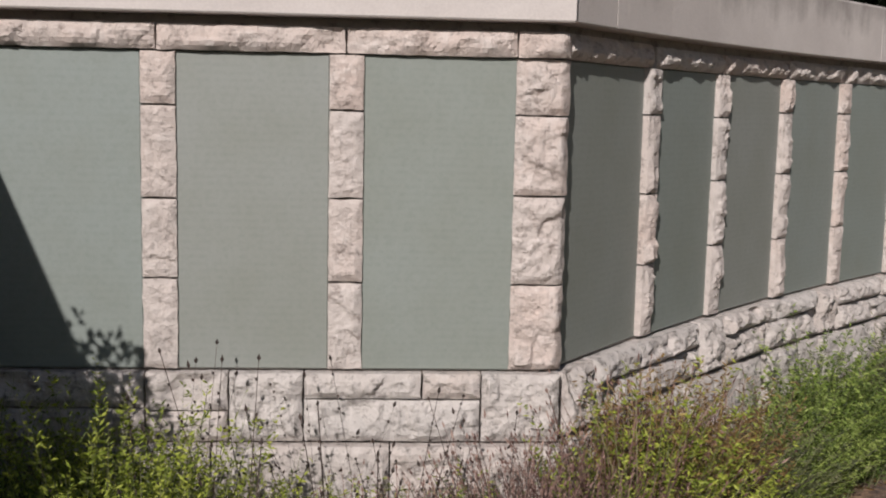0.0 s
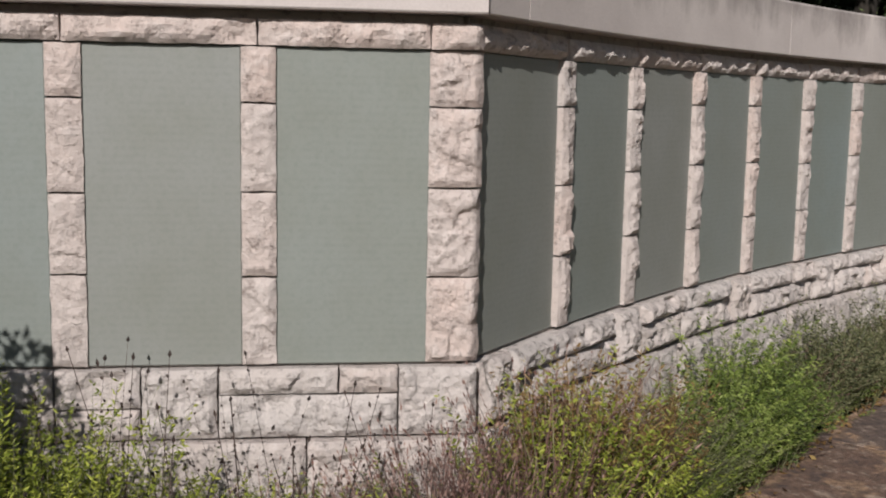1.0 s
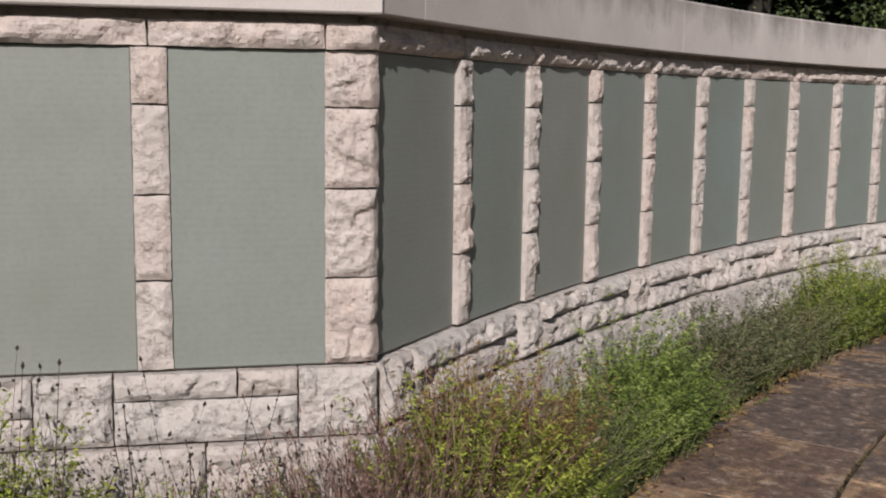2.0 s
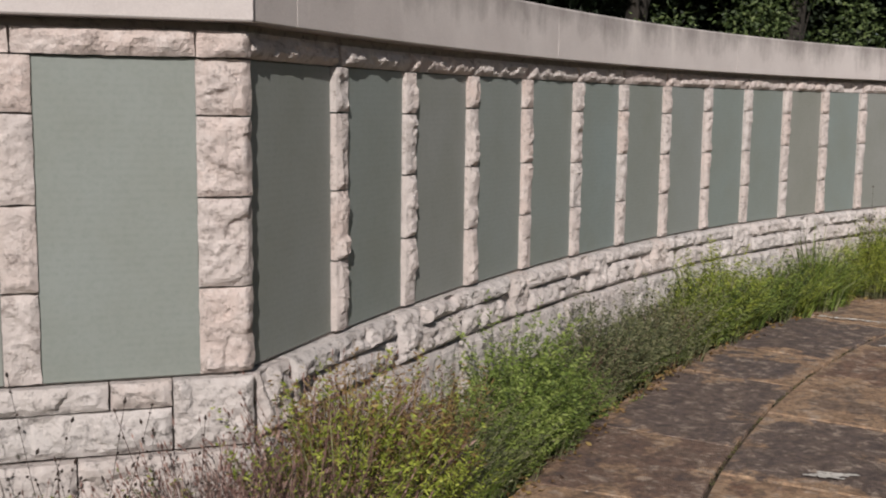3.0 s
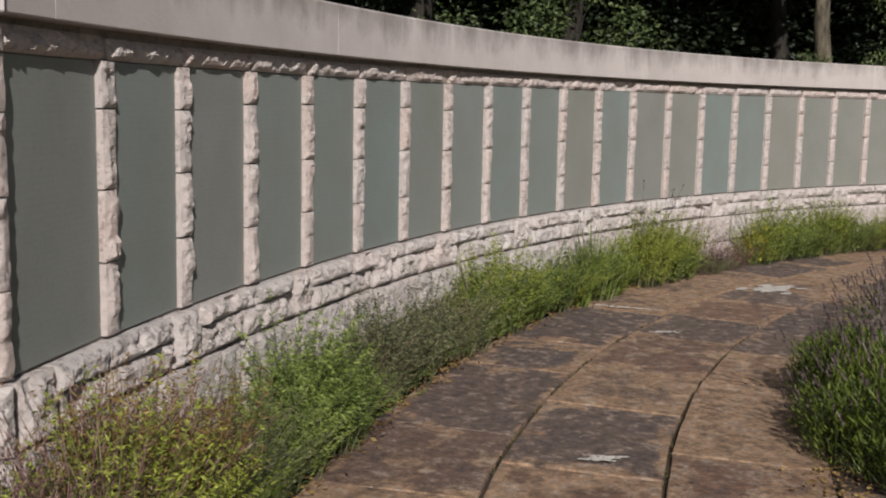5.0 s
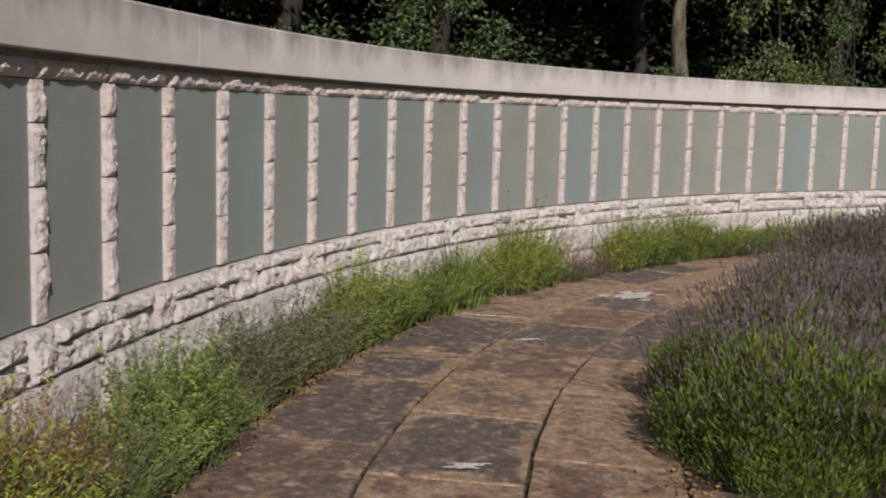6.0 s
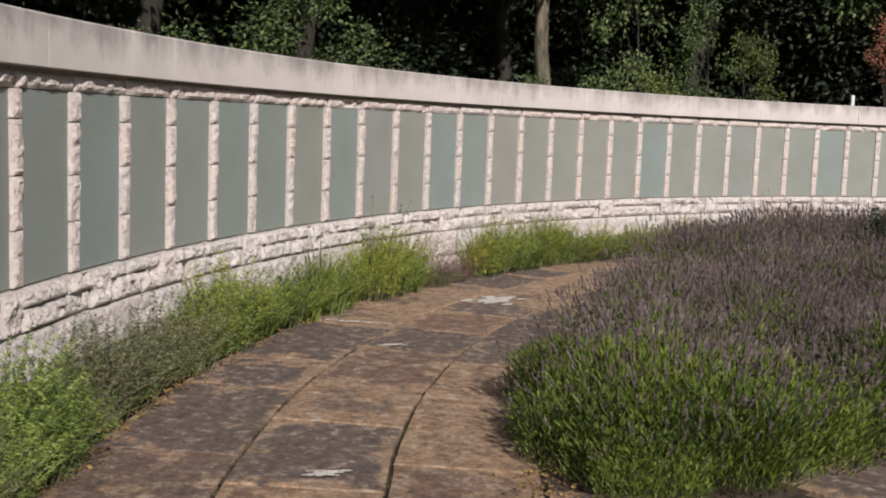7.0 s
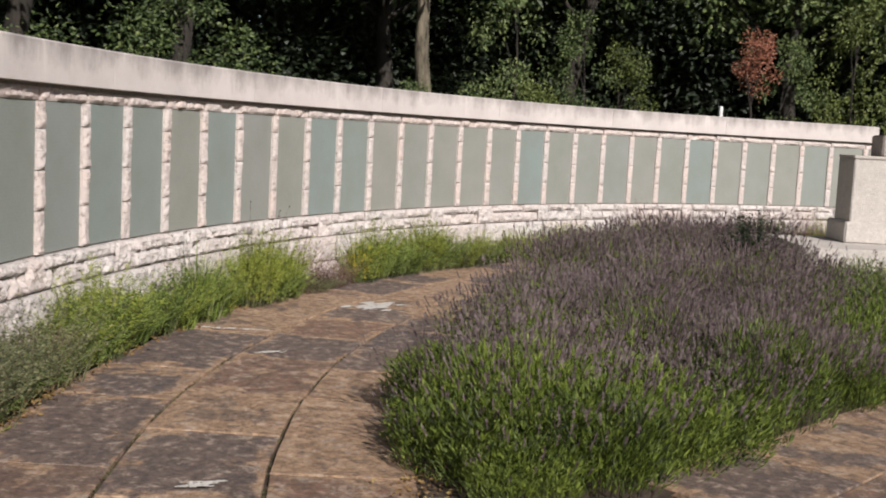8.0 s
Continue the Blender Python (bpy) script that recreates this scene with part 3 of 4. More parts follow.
def wall_bed():
    """Weeds and herbs between the wall's foot and the paving."""
    rnd = random.Random(21)
    kinds = {
        "green": (["leafy_weed", "lush bright green leafy weed at the wall's foot", "weed"], [leafy_meshes("weed", s, 95, 0.17, 0.5, 0.6, 44, 0.034, 0.0065, GREEN, OLIVE) for s in (1, 2, 3)]),
        "yellow": (["herb_clump", "yellow-green bushy herb beside the paving", "herb"], [leafy_meshes("herb", s, 130, 0.17, 0.58, 0.45, 40, 0.032, 0.006, YELLOWGREEN, OLIVE) for s in (4, 5)]),
        "olive": (["low_herb", "grey-green low herb gone to seed", "herb"], [leafy_meshes("low_herb", s, 90, 0.2, 0.46, 0.65, 30, 0.030, 0.0065, OLIVE, OLIVE) for s in (6, 7)]),
        "dry": (["dry_grass", "dry purplish-brown grass with seed heads", "grass"], [grass_meshes("dry_grass", s, 105, 0.17, 0.66, 0.45, 0.0014, DRY, DRY, 0.024, 0.0065, 0.8) for s in (8, 9)]),
        "rust": (["rusty_herb", "rust-brown and green fading herb", "herb"], [leafy_meshes("rusty_herb", s, 130, 0.17, 0.66, 0.35, 26, 0.045, 0.006, RUST, RUST) for s in (10, 11)]),
        "grass": (["grass_tuft", "long green grass tuft leaning over paving", "grass"], [grass_meshes("grass_tuft", s, 190, 0.16, 0.5, 0.6, 0.003, GREEN) for s in (12, 13)]),
        "dead": (["dead_clump", "dark dead clump at the paving's edge", "weed"], [grass_meshes("dead_clump", 17, 220, 0.15, 0.3, 0.9, 0.003, SEED)]),
        "stalk": (["seed_stalk", "tall dead stalks with dark seed heads", "weed"], [grass_meshes("seed_stalk", s, 11, 0.22, 0.82, 0.3, 0.002, SEED, SEED, 0.02, 0.011, 1.0) for s in (14, 15, 16)]),
    }

    def put(kind, p, scale=1.0, tall=1.0):
        (name, label, cat), variants = kinds[kind]
        plant(name, rnd.choice(variants), turned(p, rnd, scale, tall), label, cat, "plants along the wall")

    # along the curve: kind, from bay, to bay, spacing in bays, scale, height
    runs = [("dry", -1.2, 0.1, 0.14, 0.95, 1.0), ("dry", -0.6, 0.9, 0.17, 0.85, 0.98), ("olive", -1.2, 0.0, 0.35, 0.85, 0.7), ("dead", -1.2, 0.9, 0.16, 1.2, 1.25),
            ("yellow", -0.45, 0.3, 0.1, 0.9, 1.12), ("rust", 0.1, 0.75, 0.13, 0.85, 1.1), ("grass", 0.5, 1.8, 0.26, 0.95, 0.68), ("green", 0.5, 1.5, 0.35, 0.8, 0.65), ("dry", 0.9, 2.1, 0.3, 0.85, 0.9), ("olive", 1.1, 2.3, 0.2, 0.9, 0.68),
            ("green", 2.1, 3.75, 0.17, 1.05, 1.0), ("grass", 2.0, 3.8, 0.8, 0.9, 0.7), ("olive", 1.8, 3.4, 0.5, 0.9, 0.8), ("dry", 3.7, 6.4, 0.55, 0.85, 0.75), ("olive", 4.1, 6.5, 0.2, 1.05, 0.88), ("green", 4.8, 6.4, 0.7, 0.8, 0.65),
            ("yellow", 6.7, 8.7, 0.26, 1.05, 0.9), ("green", 6.8, 9.0, 0.3, 1.1, 0.9), ("yellow", 9.3, 11.1, 0.36, 1.0, 0.8), ("green", 9.2, 11.3, 0.36, 1.0, 0.78), ("grass", 7.2, 11.2, 0.5, 1.05, 0.82), ("stalk", 8.0, 14.0, 0.55, 1.0, 0.95),
            ("yellow", 11.8, 12.9, 0.09, 1.12, 1.08), ("green", 11.6, 13.2, 0.3, 1.05, 0.6), ("dry", 13.4, 15.2, 0.28, 0.85, 0.62), ("olive", 13.4, 15.0, 0.35, 0.8, 0.5),
            ("yellow", 15.4, 18.0, 0.2, 1.05, 0.92), ("green", 15.3, 18.2, 0.25, 1.05, 0.85), ("yellow", 18.4, 27.0, 0.24, 1.05, 0.72), ("olive", 18.6, 31.0, 0.28, 1.05, 0.8), ("green", 19.0, 30.0, 0.5, 1.0, 0.65), ("yellow", 31.2, 31.8, 0.3, 0.9, 1.0), ("dry", 25.0, 32.0, 0.2, 1.1, 0.85)]
    for kind, a, b, gap, sc, tall in runs:
        k = a
        while k < b:
            edge = -0.50 + path_off(k)
            d = rnd.uniform(min(edge + 0.08, -0.2), -0.14)
            if kind in ("yellow", "green") and rnd.random() < 0.3:
                d = min(edge, -0.2) + rnd.uniform(0.04, 0.14)
            if kind == "dry" and -0.3 < k < 2.2:
                d = rnd.uniform(-0.24, -0.13)
            elif kind in ("yellow", "rust") and k < 1.3:
                d = rnd.uniform(-0.46, -0.26)
            # the growth swells and sinks in clumps
            lump = 0.5 + 0.3 * math.sin(4.3 * k + 0.6) + 0.2 * math.sin(9.7 * k + 2.1)
            if lump > 0.24 or rnd.random() < 0.35:
                put(kind, arc(k + rnd.uniform(-0.1, 0.1), d, 0.0), sc * rnd.uniform(0.7, 1.2) * (0.85 + 0.25 * lump), tall * rnd.uniform(0.75, 1.15) * (0.78 + 0.45 * lump))
            k += gap * rnd.uniform(0.7, 1.3)
    for k in (13.9, 14.2):
        put("dead", arc(k, -0.46 + path_off(k), 0.0), 0.9, 0.8)
    # before the flat end
    runs = [("dry", -0.3, 0.2, 0.12, 1.0, 1.0), ("dry", 0.2, 1.0, 0.14, 0.95, 0.72), ("olive", -0.1, 2.6, 0.065, 1.0, 0.95), ("yellow", 0.15, 0.9, 0.16, 0.9, 0.9), ("yellow", 0.98, 1.3, 0.06, 0.9, 1.32),
            ("green", 0.1, 1.1, 0.13, 0.95, 0.8), ("yellow", 0.66, 0.82, 0.07, 0.6, 1.6), ("grass", 0.1, 1.1, 0.16, 0.9, 0.85), ("dead", 0.0, 1.9, 0.07, 1.1, 1.2),
            ("grass", 1.35, 1.9, 0.1, 1.0, 1.2), ("green", 1.3, 1.8, 0.1, 0.95, 1.25), ("green", 1.7, 2.6, 0.12, 1.0, 1.1), ("stalk", 0.1, 1.9, 0.15, 1.0, 0.98)]
    for kind, a, b, gap, sc, tall in runs:
        s = a
        while s < b:
            d = -rnd.uniform(0.2, 0.6)
            p = left_pose(s, d).translation
            put(kind, (p.x, p.y, 0.0), sc * rnd.uniform(0.85, 1.15), tall * rnd.uniform(0.85, 1.15))
            s += gap * rnd.uniform(0.7, 1.3)


def bed_floor():
    """The soil of the beds, a little below the paving."""
    n = 80
    verts, faces = [], []
    for i in range(n + 1):
        k = -6 + (LAST + 6) * i / n
        verts += [arc(k, -0.45 + path_off(k), -0.012), arc(k, 0.02 if k > -0.4 else 2.5, 0.012)]
    faces = [(2 * i, 2 * i + 2, 2 * i + 3, 2 * i + 1) for i in range(n)]
    tagged(new("wall_bed_soil", mesh_of("wall_bed_soil", verts, faces, SOIL)), "dark crumbly bed soil along the wall", "soil", kind="structure")
    rnd = random.Random(3)
    lv, lf = [], []
    for _ in range(900):
        k = rnd.uniform(1.5, 17)
        p = arc(k, -0.5 + path_off(k) + rnd.gauss(0.0, 0.06), 0.006 + 0.012 * rnd.random())
        a = rnd.uniform(0, 6.28)
        leaf(rnd, p, Vector((math.cos(a), math.sin(a), rnd.uniform(-0.1, 0.4))), rnd.uniform(0.02, 0.05), 0.02, lv, lf)
    # and under the lavender's edge
    for _ in range(700):
        k = rnd.uniform(2.6, 8.5)
        p = arc(k, -2.72 + path_off(k) + rnd.gauss(0.0, 0.07), 0.006 + 0.012 * rnd.random())
        a = rnd.uniform(0, 6.28)
        leaf(rnd, p, Vector((math.cos(a), math.sin(a), rnd.uniform(-0.1, 0.4))), rnd.uniform(0.015, 0.04), 0.015, lv, lf)
    tagged(new("leaf_litter", mesh_of("leaf_litter", lv, lf, RUST)), "fallen rust-brown leaves along the paving's edges", "leaf litter", kind="stuff")


def bed_edge(k):
    """How far before the wall the lavender bed begins; it closes in on the path further on."""
    return -2.82 + path_off(k) + min(1.7, 0.16 * max(0.0, k - 14.0))


def in_lavender(x, y):
    """Inside the lavender bed: within the path's curve, beyond the cross path."""
    r = math.hypot(x - CX, y - CY) - RAD
    k = (math.atan2(y - CY, x - CX) - A0) / DA
    if r > bed_edge(k) or k > 31 or x < 3.92:
        return False
    u, v = x - 12.55, y - 6.23
    if -0.12 < 0.695 * u - 0.719 * v < 3.1 and -0.12 < 0.719 * u + 0.695 * v < 2.0:
        return False  # the pedestal stands there
    if y < 0.53 * x and math.hypot(x, y) > 14.0:
        return False
    return y > 3.0 + 0.03 * (x - 5.0) and x < 16.5


def rimmed(x, y):
    """Near the bed's front edge, where few spikes stand."""
    return x < 5.5 and not (in_lavender(x - 0.55, y) and in_lavender(x, y - 0.55))


def lavender_bed():
    rnd = random.Random(31)
    near = [lavender_meshes(s, 170, 2000) for s in (41, 42, 43, 44)]
    rim = [lavender_meshes(s, 44, 3300) for s in (45, 46, 47)]
    far = [lavender_meshes(s, 170, 450, 0.34, 0.56) for s in (51, 52)]
    green = [lavender_meshes(s, 14, 700, 0.32, 0.5) for s in (53, 54)]
    gap = 0.33
    i = 0
    y = 2.5
    while y < 10:
        x = 3.7 + (gap / 2 if i % 2 else 0)
        while x < 16:
            px, py = x + rnd.uniform(-0.1, 0.1), y + rnd.uniform(-0.1, 0.1)
            if in_lavender(px, py):
                dist = math.hypot(px - 3.5, py - 2.5)
                if dist < 4.2 or px > 9.5 or rnd.random() < 0.85:
                    # the bed rises and sinks in mounds; low growth before the pedestal
                    lump = 0.93 + 0.22 * noise.noise(Vector((px * 0.9, py * 0.9, 3.3)))
                    reach = math.hypot(px, py)
                    tall = lump * (1.05 if reach > 9 and py < 0.545 * px else 1.06 if reach > 10.5 else 1.0)
                    m = turned((px, py, -0.01), rnd, rnd.uniform(0.72, 1.25), rnd.uniform(0.78, 1.15) * tall)
                    plant("lavender_plant", rnd.choice(green if py < 0.47 * px and math.hypot(px, py) > 8.2 else rim if rimmed(px, py) else near if dist < 4.2 else far), m, "bushy lavender with faded purple flower spikes", "lavender", "lavender in the bed")
            x += gap * (1.0 if x < 8 else 1.25)
        y += gap * 0.87
        i += 1
    tip = [(2.4, 3.6, -0.03), (2.7, 1.6, -0.03), (6.2, 0.9, -0.03), (6.4, 3.3, -0.03), (4.2, 4.2, -0.03)]
    tagged(new("path_bedding", mesh_of("path_bedding", tip, [(0, 1, 2, 3, 4)], SOIL)), "dark sandy bedding between paths and bed", "soil", kind="structure")
    # soil under it
    verts, faces = [], []
    pts = [(3.75, 2.66), (16.6, 3.04), (17.0, 8.2)] + [tuple(arc(k, bed_edge(k) + 0.2))[:2] for k in (28, 24, 20, 16, 13, 10, 8, 6.5, 5.2, 4.2, 3.5)]
    verts = [(x, y, -0.008) for x, y in pts]
    tagged(new("lavender_bed_soil", mesh_of("lavender_bed_soil", verts, [tuple(range(len(verts)))], SOIL)), "dark soil under the lavender", "soil", kind="structure")


bed_floor()
wall_bed()
lavender_bed()


# ---- woodland behind the wall ----
def tube(points, radii, sides, verts, faces):
    """A tapered limb along points."""
    first = len(verts)
    for n, (p, r) in enumerate(zip(points, radii)):
        d = (points[min(n + 1, len(points) - 1)] - points[max(n - 1, 0)]).normalized()
        s = d.orthogonal().normalized()
        t = d.cross(s)
        for c in range(sides):
            a = 2 * math.pi * c / sides
            verts.append(tuple(p + (s * math.cos(a) + t * math.sin(a)) * r))
    for n in range(len(points) - 1):
        for c in range(sides):
            e = (c + 1) % sides
            a = first + n * sides
            faces.append((a + c, a + e, a + sides + e, a + sides + c))


def tree_meshes(seed, height, girth, crown_low, crown_r, clumps, per_clump, size, leafmat, barkmat, clump_r=0.6):
    rnd = random.Random(seed)
    tv, tf, lv, lf = [], [], [], []
    pts = [Vector((0.22 * noise.noise(Vector((seed * 0.37, z * 0.45, 0.5))) * (0.6 + 0.4 * z), 0.22 * noise.noise(Vector((0.5, z * 0.45, seed * 0.37))) * (0.6 + 0.4 * z), z - 0.1)) for z in np.linspace(0, height * 0.9, 9)]
    tube(pts, [girth * (1.25 if n == 0 else 1 - 0.1 * n) for n in range(9)], 9, tv, tf)
    for c in range(clumps):
        u = rnd.uniform(0, 1)
        z = crown_low + (height - crown_low) * u
        prof = math.sin(math.pi * min(0.96, 0.22 + 0.78 * u)) ** 0.6
        a, r = rnd.uniform(0, 6.28), crown_r * prof * math.sqrt(rnd.uniform(0.12, 1.0))
        centre = Vector((r * math.cos(a), r * math.sin(a), z))
        if c % 4 == 0:
            s = pts[min(8, max(1, int(8 * (z - 0.3) / height)))]
            tube([s, s.lerp(centre, 0.5) + Vector((0, 0, 0.15)), centre], [girth * 0.3, girth * 0.18, girth * 0.05], 5, tv, tf)
        cr = clump_r * rnd.uniform(0.6, 1.3)
        for _ in range(per_clump):
            d = Vector((rnd.gauss(0, 1), rnd.gauss(0, 1), rnd.gauss(0, 0.7)))
            p = centre + d.normalized() * cr * rnd.random() ** 0.5
            q = d + Vector((rnd.uniform(-1, 1), rnd.uniform(-1, 1), rnd.uniform(-1.2, 0.2)))
            leaf(rnd, p, q, size * rnd.uniform(0.6, 1.3), size * rnd.uniform(0.4, 0.7), lv, lf)
    return [("trunk", mesh_of("trunk", tv, tf, barkmat, True)), ("crown", mesh_of("crown", lv, lf, leafmat))]


def woodland():
    rnd = random.Random(71)
    # tall trees whose crowns start above the wall's coping and shade the wood floor
    tall = [tree_meshes(s, 11.5, 0.2, 4.6, 3.2, 150, 85, 0.19, WOODLEAF, DARKBARK, 1.0) for s in (61, 62)]
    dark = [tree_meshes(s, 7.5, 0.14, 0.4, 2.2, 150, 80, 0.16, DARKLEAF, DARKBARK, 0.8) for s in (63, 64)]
    shrub = [tree_meshes(s, 3.6, 0.05, 0.7, 1.15, 44, 90, 0.085, mat, DARKBARK, 0.28) for s, mat in ((65, WOODLEAF), (66, WOODLEAF), (67, WOODLIGHT), (68, WOODLEAF))]
    k = 4
    while k < 46:
        for d, jit in ((4.6, 0.4), (8.0, 1.0)):
            p = arc(k + rnd.uniform(-1, 1), d + rnd.uniform(-jit, jit) + (0.5 if d > 3 else 0), -0.07)
            plant("woodland_tree", rnd.choice(tall), turned(p, rnd, rnd.uniform(0.9, 1.1)), "tall broadleaved tree with dark trunk behind the wall", "tree", "trees of the wood")
        k += 5.2
    # backdrop rows whose near-black leaves stand in for shade between the trees
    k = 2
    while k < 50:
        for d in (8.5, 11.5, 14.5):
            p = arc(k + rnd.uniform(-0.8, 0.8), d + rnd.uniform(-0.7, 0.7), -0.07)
            plant("backdrop_evergreen", rnd.choice(dark), turned(p, rnd, rnd.uniform(0.9, 1.2)), "dense evergreen with the wood's deep shade put into its leaf colour", "tree", "dark evergreens of the wood")
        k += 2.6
    return shrub


SHRUB = woodland()


def understorey():
    rnd = random.Random(81)
    # bay, metres behind the wall, scale, tall
    spots = [(12.1, 2.3, 0.7, 1.0), (14.2, 2.4, 0.8, 1.0), (15.3, 2.3, 0.85, 1.05), (16.5, 2.3, 0.8, 0.95), (21.9, 2.6, 0.42, 1.62), (25.9, 2.9, 0.6, 1.2), (26.9, 2.9, 0.6, 1.15), (26.6, 4.4, 0.85, 1.6), (28.3, 4.0, 0.7, 1.55),
             (30.0, 4.4, 0.7, 1.4), (34.2, 3.6, 0.7, 1.5), (35.9, 3.2, 0.8, 1.6)]
    for k, d, sc, tall in spots:
        plant("woodland_shrub", rnd.choice(SHRUB), turned(arc(k, d, -0.07), rnd, sc, tall), "leafy green shrub catching sun at wood's edge", "shrub", "shrubs behind the wall")
    pale = tree_meshes(91, 9.0, 0.17, 5.5, 2.2, 60, 50, 0.2, WOODLEAF, BARK, 0.9)
    plant("pale_barked_tree", pale, turned(arc(23.0, 3.3, -0.07), rnd), "tree with sunlit pale mottled bark", "tree")
    # copper-toned leaf clumps added in place of a brick house beyond the trees
    cop = tree_meshes(92, 3.85, 0.05, 2.75, 0.3, 17, 120, 0.055, COPPER, DARKBARK, 0.24)
    plant("brick_house_stand_in", cop, turned(arc(32.7, 3.0, -0.07), rnd), "copper-brown leaf clumps standing in for a distant brick house", "tree")


understorey()


# ---- the pedestal at the far end ----
def pedestal():
    root = new("stone_pedestal")
    root.matrix_basis = Matrix.Translation((12.55, 6.23, 0.19)) @ Matrix.Rotation(radians(-46), 4, "Z") @ Matrix.Scale(0.886, 4)
    tagged(root, "pale stone pedestal on a broad slab, dark block on top", "pedestal")

    def block(name, x0, x1, y0, y1, z0, z1, mat, r=0.015, label=""):
        bm = bevel_box(x1 - x0, y1 - y0, z1 - z0, r, 2)
        bmesh.ops.translate(bm, verts=bm.verts[:], vec=(x0, y0, z0))
        child(name, finish(name, bm, mat), root, None, label)

    block("base_slab", 0.0, 3.2, 0.0, 1.95, -0.26, 0.35, PALE, 0.02, "broad pale base slab")
    block("plinth", 0.87, 2.4, 0.99, 1.85, 0.35, 0.66, PALE, 0.02)
    block("body", 0.95, 2.32, 1.07, 1.77, 0.6, 1.57, PALE, 0.012)
    block("cap", 0.94, 2.33, 1.06, 1.78, 1.57, 1.62, PALE, 0.012)
    # the upper block takes the wall core's darker stone
    block("upper_block", 1.36, 2.08, 1.15, 1.65, 1.62, 1.93, CORE, 0.02, "darker upper stone block")


pedestal()


def dark_shrub():
    rnd = random.Random(5)
    plant("dark_shrub", leafy_meshes("dark_shrub", 77, 90, 0.22, 0.98, 0.25, 60, 0.05, 0.02, DARKLEAF, SEED), turned((11.6, 6.36, -0.01), rnd), "small dark green shrub rising from the lavender", "shrub")


dark_shrub()


def shading_shrub():
    """The shrub beside the added wall whose shade falls on the flat end and its weeds."""
    rnd = random.Random(12)
    parts = tree_meshes(93, 1.66, 0.03, 0.35, 0.3, 46, 110, 0.045, WOODLEAF, DARKBARK, 0.15)
    plant("leafy_shrub", parts, turned((-1.5, 1.98, 0.0), rnd), "dense leafy shrub beside the added shade wall", "shrub")


shading_shrub()


def white_post():
    bm = bevel_box(0.07, 0.07, 2.45, 0.008)
    ob = new("white_post", finish("white_post", bm, WHITEPAINT))
    ob.matrix_basis = arc_pose(31.2, 2.5, -0.07)
    tagged(ob, "thin white painted post behind the wall", "post")


def yellow_flowers():
    rnd = random.Random(6)
    parts = leafy_meshes("flower", 88, 26, 0.1, 0.42, 0.4, 12, 0.03, 0.02, FLOWER, GREEN)
    plant("flower_clump", parts, turned(arc(15.25, -0.22, 0.0), rnd), "small clump of yellow flowers among the weeds", "flower")


white_post()
yellow_flowers()


# ---- pieces of the paving ----
def slab_object(root, corners, rnd, look_of="dark", curved=False):
    """One uneven slab from its four plan corners, anticlockwise from above."""
    c = sum(corners, Vector()) / 4
    ax = corners[1] - corners[0]
    place = Matrix.Translation(c) @ Matrix.Rotation(math.atan2(ax.y, ax.x), 4, "Z")
    inv = place.inverted()
    lift = rnd.uniform(-0.004, 0.004)
    ring = []
    for a in range(4):
        p, q = corners[a], corners[(a + 1) % 4]
        for s in (0.0, 0.25, 0.5, 0.75):
            w = p.lerp(q, s)
            if curved and a % 2 == 0:
                # the long sides keep to the path's curve
                hub = Vector((CX, CY, 0))
                r = (p - hub).length * (1 - s) + (q - hub).length * s
                w = hub + (w - hub).normalized() * r
            w = inv @ w
            ring.append(w - w.normalized() * (0.004 + rnd.uniform(0, 0.007)))
    n = len(ring)
    zs = [lift + rnd.uniform(-0.002, 0.002) for _ in ring]
    verts = [((w - w.normalized() * 0.005).x, (w - w.normalized() * 0.005).y, z) for w, z in zip(ring, zs)]
    verts += [(w.x, w.y, z - 0.006) for w, z in zip(ring, zs)] + [(w.x, w.y, -0.06) for w in ring] + [(0, 0, lift)]
    faces = []
    for a in range(n):
        b = (a + 1) % n
        faces += [(3 * n, a, b), (a, n + a, n + b, b), (n + a, 2 * n + a, 2 * n + b, n + b)]
    return child("paving_slab", mesh_of("paving_slab", verts, faces, SLABS[look_of]), root, place)


def lichen_patch(x, y, long, wide, turn, seed):
    """A crust of white lichen in a few ragged pieces."""
    rnd = random.Random(seed)
    verts, faces = [], []
    for _ in range(60):
        ox, oy = rnd.gauss(0, long * 0.25), rnd.gauss(0, wide * 0.25)
        r = rnd.uniform(0.05, 0.2) * wide
        i, n = len(verts), 11
        for a in range(n):
            q = r * rnd.uniform(0.5, 1.2)
            verts.append((ox + 1.8 * q * math.cos(6.283 * a / n), oy + q * math.sin(6.283 * a / n), 0.006 + 0.0001 * _))
        verts.append((ox, oy, 0.0085 + 0.0001 * _))
        faces += [(i + n, i + a, i + (a + 1) % n) for a in range(n)]
    ob = new("lichen_patch", mesh_of("lichen_patch", verts, faces, LICHEN))
    ob.matrix_basis = Matrix.Translation((x, y, 0.001)) @ Matrix.Rotation(radians(turn), 4, "Z")
    tagged(ob, "crusty white lichen patch on a paving slab", "lichen", "lichen patches", "stuff")


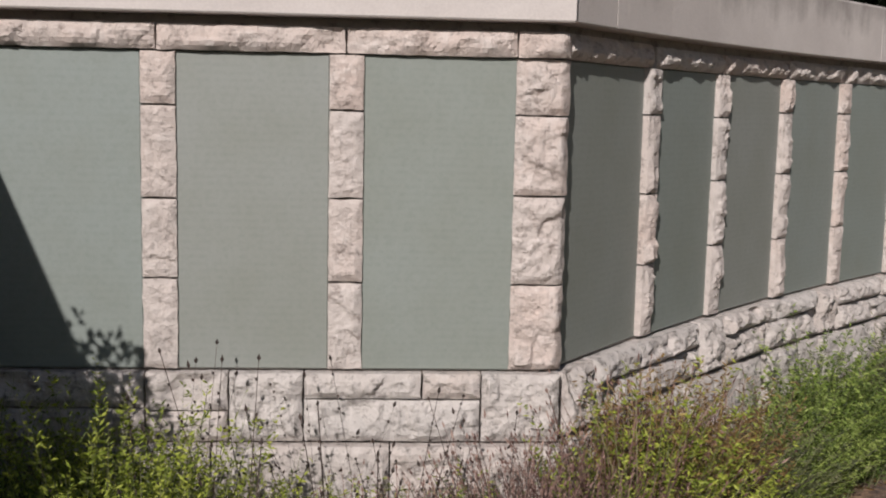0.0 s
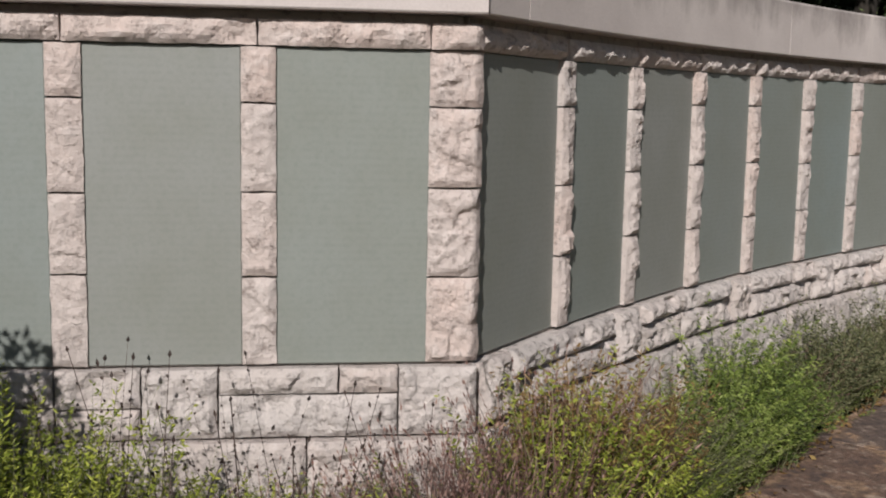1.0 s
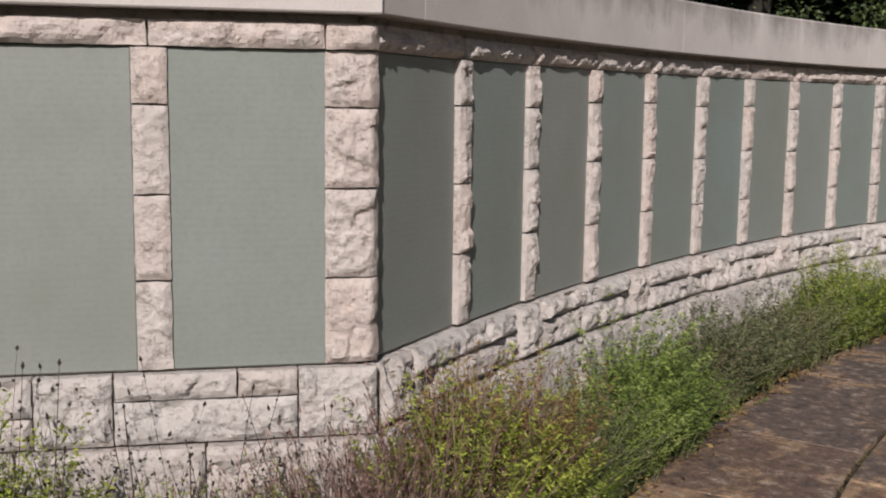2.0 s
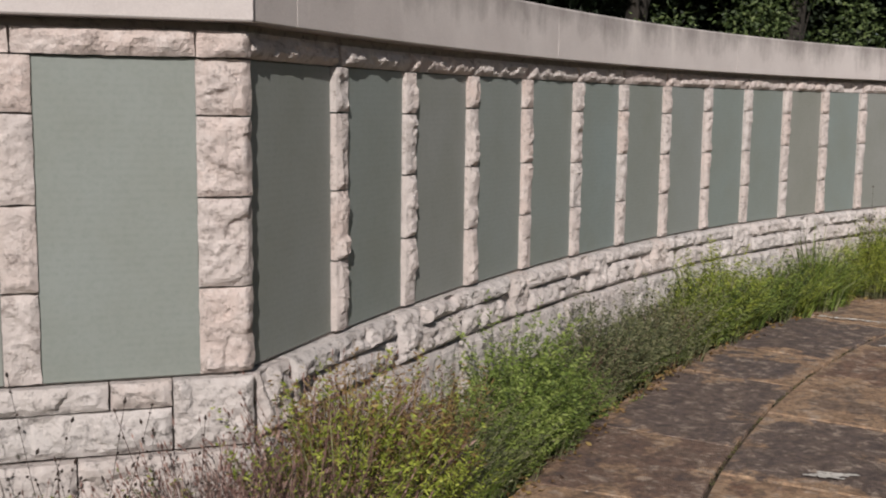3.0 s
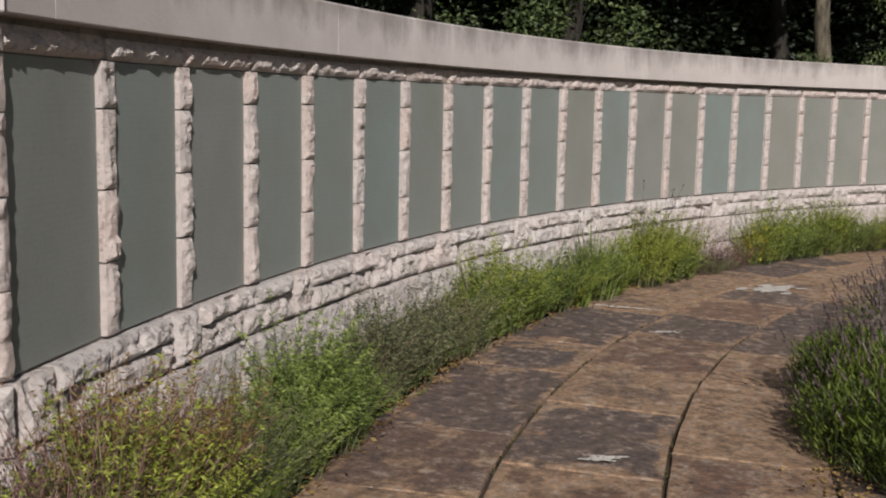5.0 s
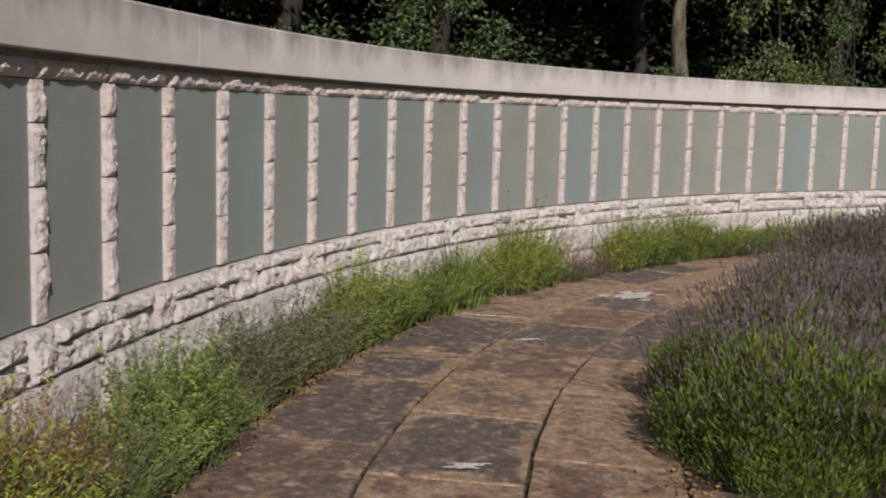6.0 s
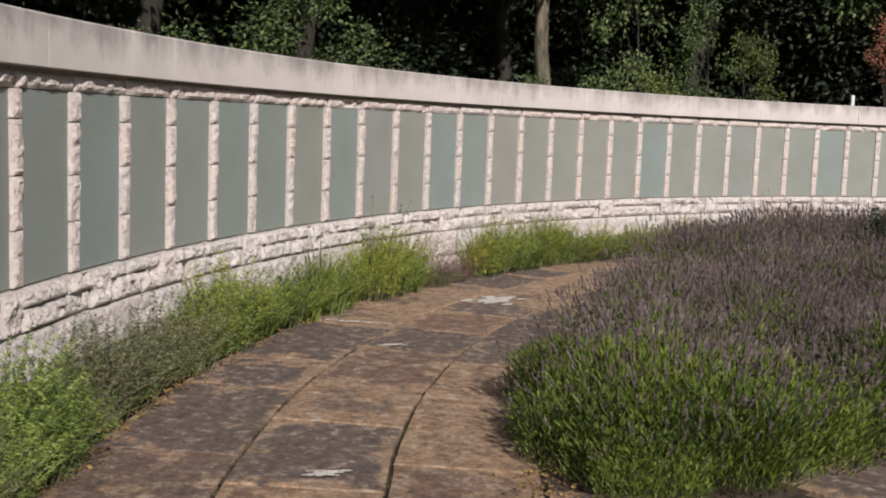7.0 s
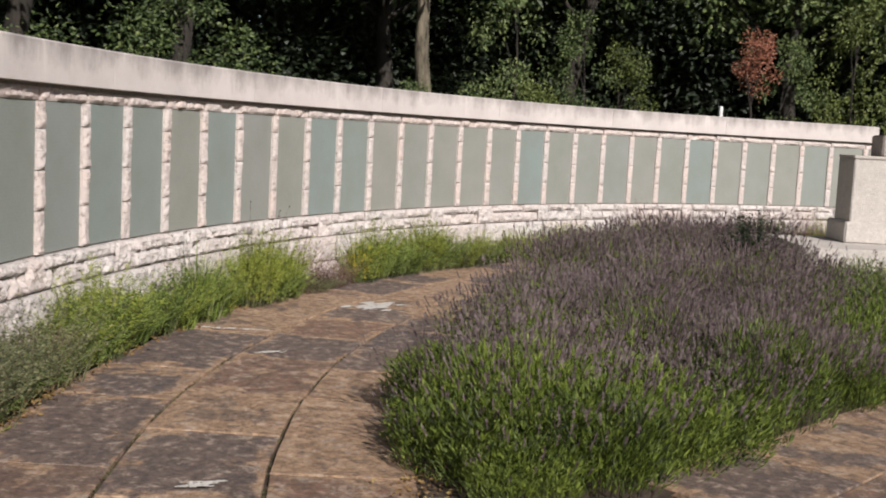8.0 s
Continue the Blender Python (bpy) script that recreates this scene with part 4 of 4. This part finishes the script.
def curved_path():
    rnd = random.Random(15)
    verts, faces = [], []
    n = 60
    for i in range(n + 1):
        k = -9 + 42 * i / n
        verts += [arc(k, -0.52 + path_off(k), -0.024), arc(k, -2.8 + path_off(k), -0.024)]
    faces = [(2 * i + 1, 2 * i + 3, 2 * i + 2, 2 * i) for i in range(n)]
    root = tagged(new("pavement", mesh_of("pavement_bedding", verts, faces, SOIL)), "curved path of worn brown sandstone slabs", "pavement", kind="structure")
    # from, to, joints by bay, and the stone of the slabs from bay -1.5 on
    lanes = [(-1.245, -0.5, [-9, -7.6, -5.9, -4.4, -2.8, -1.2, 0.6, 2.1, 3.72, 6.05, 7.48, 9.76, 11.4], "red tan red dark dark dark tan"),
             (-1.985, -1.245, [-9, -7.4, -6.2, -4.6, -3.3, -1.9, -0.4, 1.2, 3.0, 4.95, 6.6, 8.52, 10.05, 11.6], "dark red red dark tan red dark"),
             (-2.7, -1.985, [-9, -7.8, -6.3, -4.9, -3.1, -1.5, 0.2, 1.5, 2.5, 3.75, 6.6, 8.2, 9.7, 11.2], "dark red tan red tan tan dark"),
             (-3.4, -2.7, [-9, -7.7, -6.0, -4.6, -3.0, -1.6, -0.2, 1.1, 2.2, 3.3], "tan red dark")]
    for d0, d1, cuts, stones in lanes:
        while d0 > -3 and cuts[-1] < (32 if d0 > -1 else 24 if d0 > -1.5 else 18):
            cuts.append(cuts[-1] + rnd.uniform(1.1, 1.8))
        stones = stones.split()
        for n, (a, b) in enumerate(zip(cuts, cuts[1:])):
            look_of = stones[n - 5] if 5 <= n < 5 + len(stones) else rnd.choice(("dark", "dark", "red", "tan"))
            lean = rnd.uniform(-0.05, 0.05)
            q = [arc(a, d0 + 0.004 + path_off(a)), arc(b, d0 + 0.004 + path_off(b)), arc(b + lean, d1 - 0.006 + path_off(b)), arc(a, d1 - 0.006 + path_off(a))]
            slab_object(root, q, rnd, look_of, True)
    # cross path between the beds
    u, v, o = Vector((1, 0.03, 0)).normalized(), Vector((0.03, -1, 0)).normalized(), Vector((3.9, 2.86, 0))
    for lane in range(3):
        s = -2.4 + 0.3 * lane
        while s < 11:
            w = rnd.uniform(0.6, 1.0)
            a = o + v * 0.72 * lane
            q = [a + u * s + v * 0.72, a + u * (s + w) + v * 0.72, a + u * (s + w), a + u * s]
            if math.hypot(q[3].x - CX, q[3].y - CY) - RAD < -3.4 and math.hypot(q[0].x - CX, q[0].y - CY) - RAD < -3.4:
                slab_object(root, q, rnd, rnd.choice(("dark", "red", "tan")))
            s += w


def joint_moss():
    """Moss and crumbs that fill the long joints here and there."""
    rnd = random.Random(44)
    lv, lf = [], []
    for line, lo, hi, count in ((-1.245, 1.0, 9.0, 600), (-1.985, 1.5, 9.0, 350)):
        for _ in range(count):
            k = lo + (hi - lo) * rnd.random() ** 1.5
            if noise.noise(Vector((k * 2.1, line * 9, 0))) < -0.12:
                continue
            p = arc(k, line + rnd.gauss(0, 0.006) + path_off(k), -0.012)
            a = rnd.uniform(0, 6.28)
            leaf(rnd, p, Vector((math.cos(a), math.sin(a), rnd.uniform(0.3, 1.2))), rnd.uniform(0.008, 0.02), 0.012, lv, lf)
    tagged(new("joint_moss", mesh_of("joint_moss", lv, lf, MOSS)), "dark green moss in the joints between slabs", "moss", kind="stuff")


curved_path()
joint_moss()
for spot in ((2.87, 4.05, 0.16, 0.07, -20, 1), (6.84, 7.5, 0.46, 0.26, 10, 2), (4.81, 6.28, 0.22, 0.05, -15, 3), (4.97, 7.28, 0.34, 0.05, -50, 4), (5.16, 7.1, 0.34, 0.05, -48, 5)):
    lichen_patch(*spot)
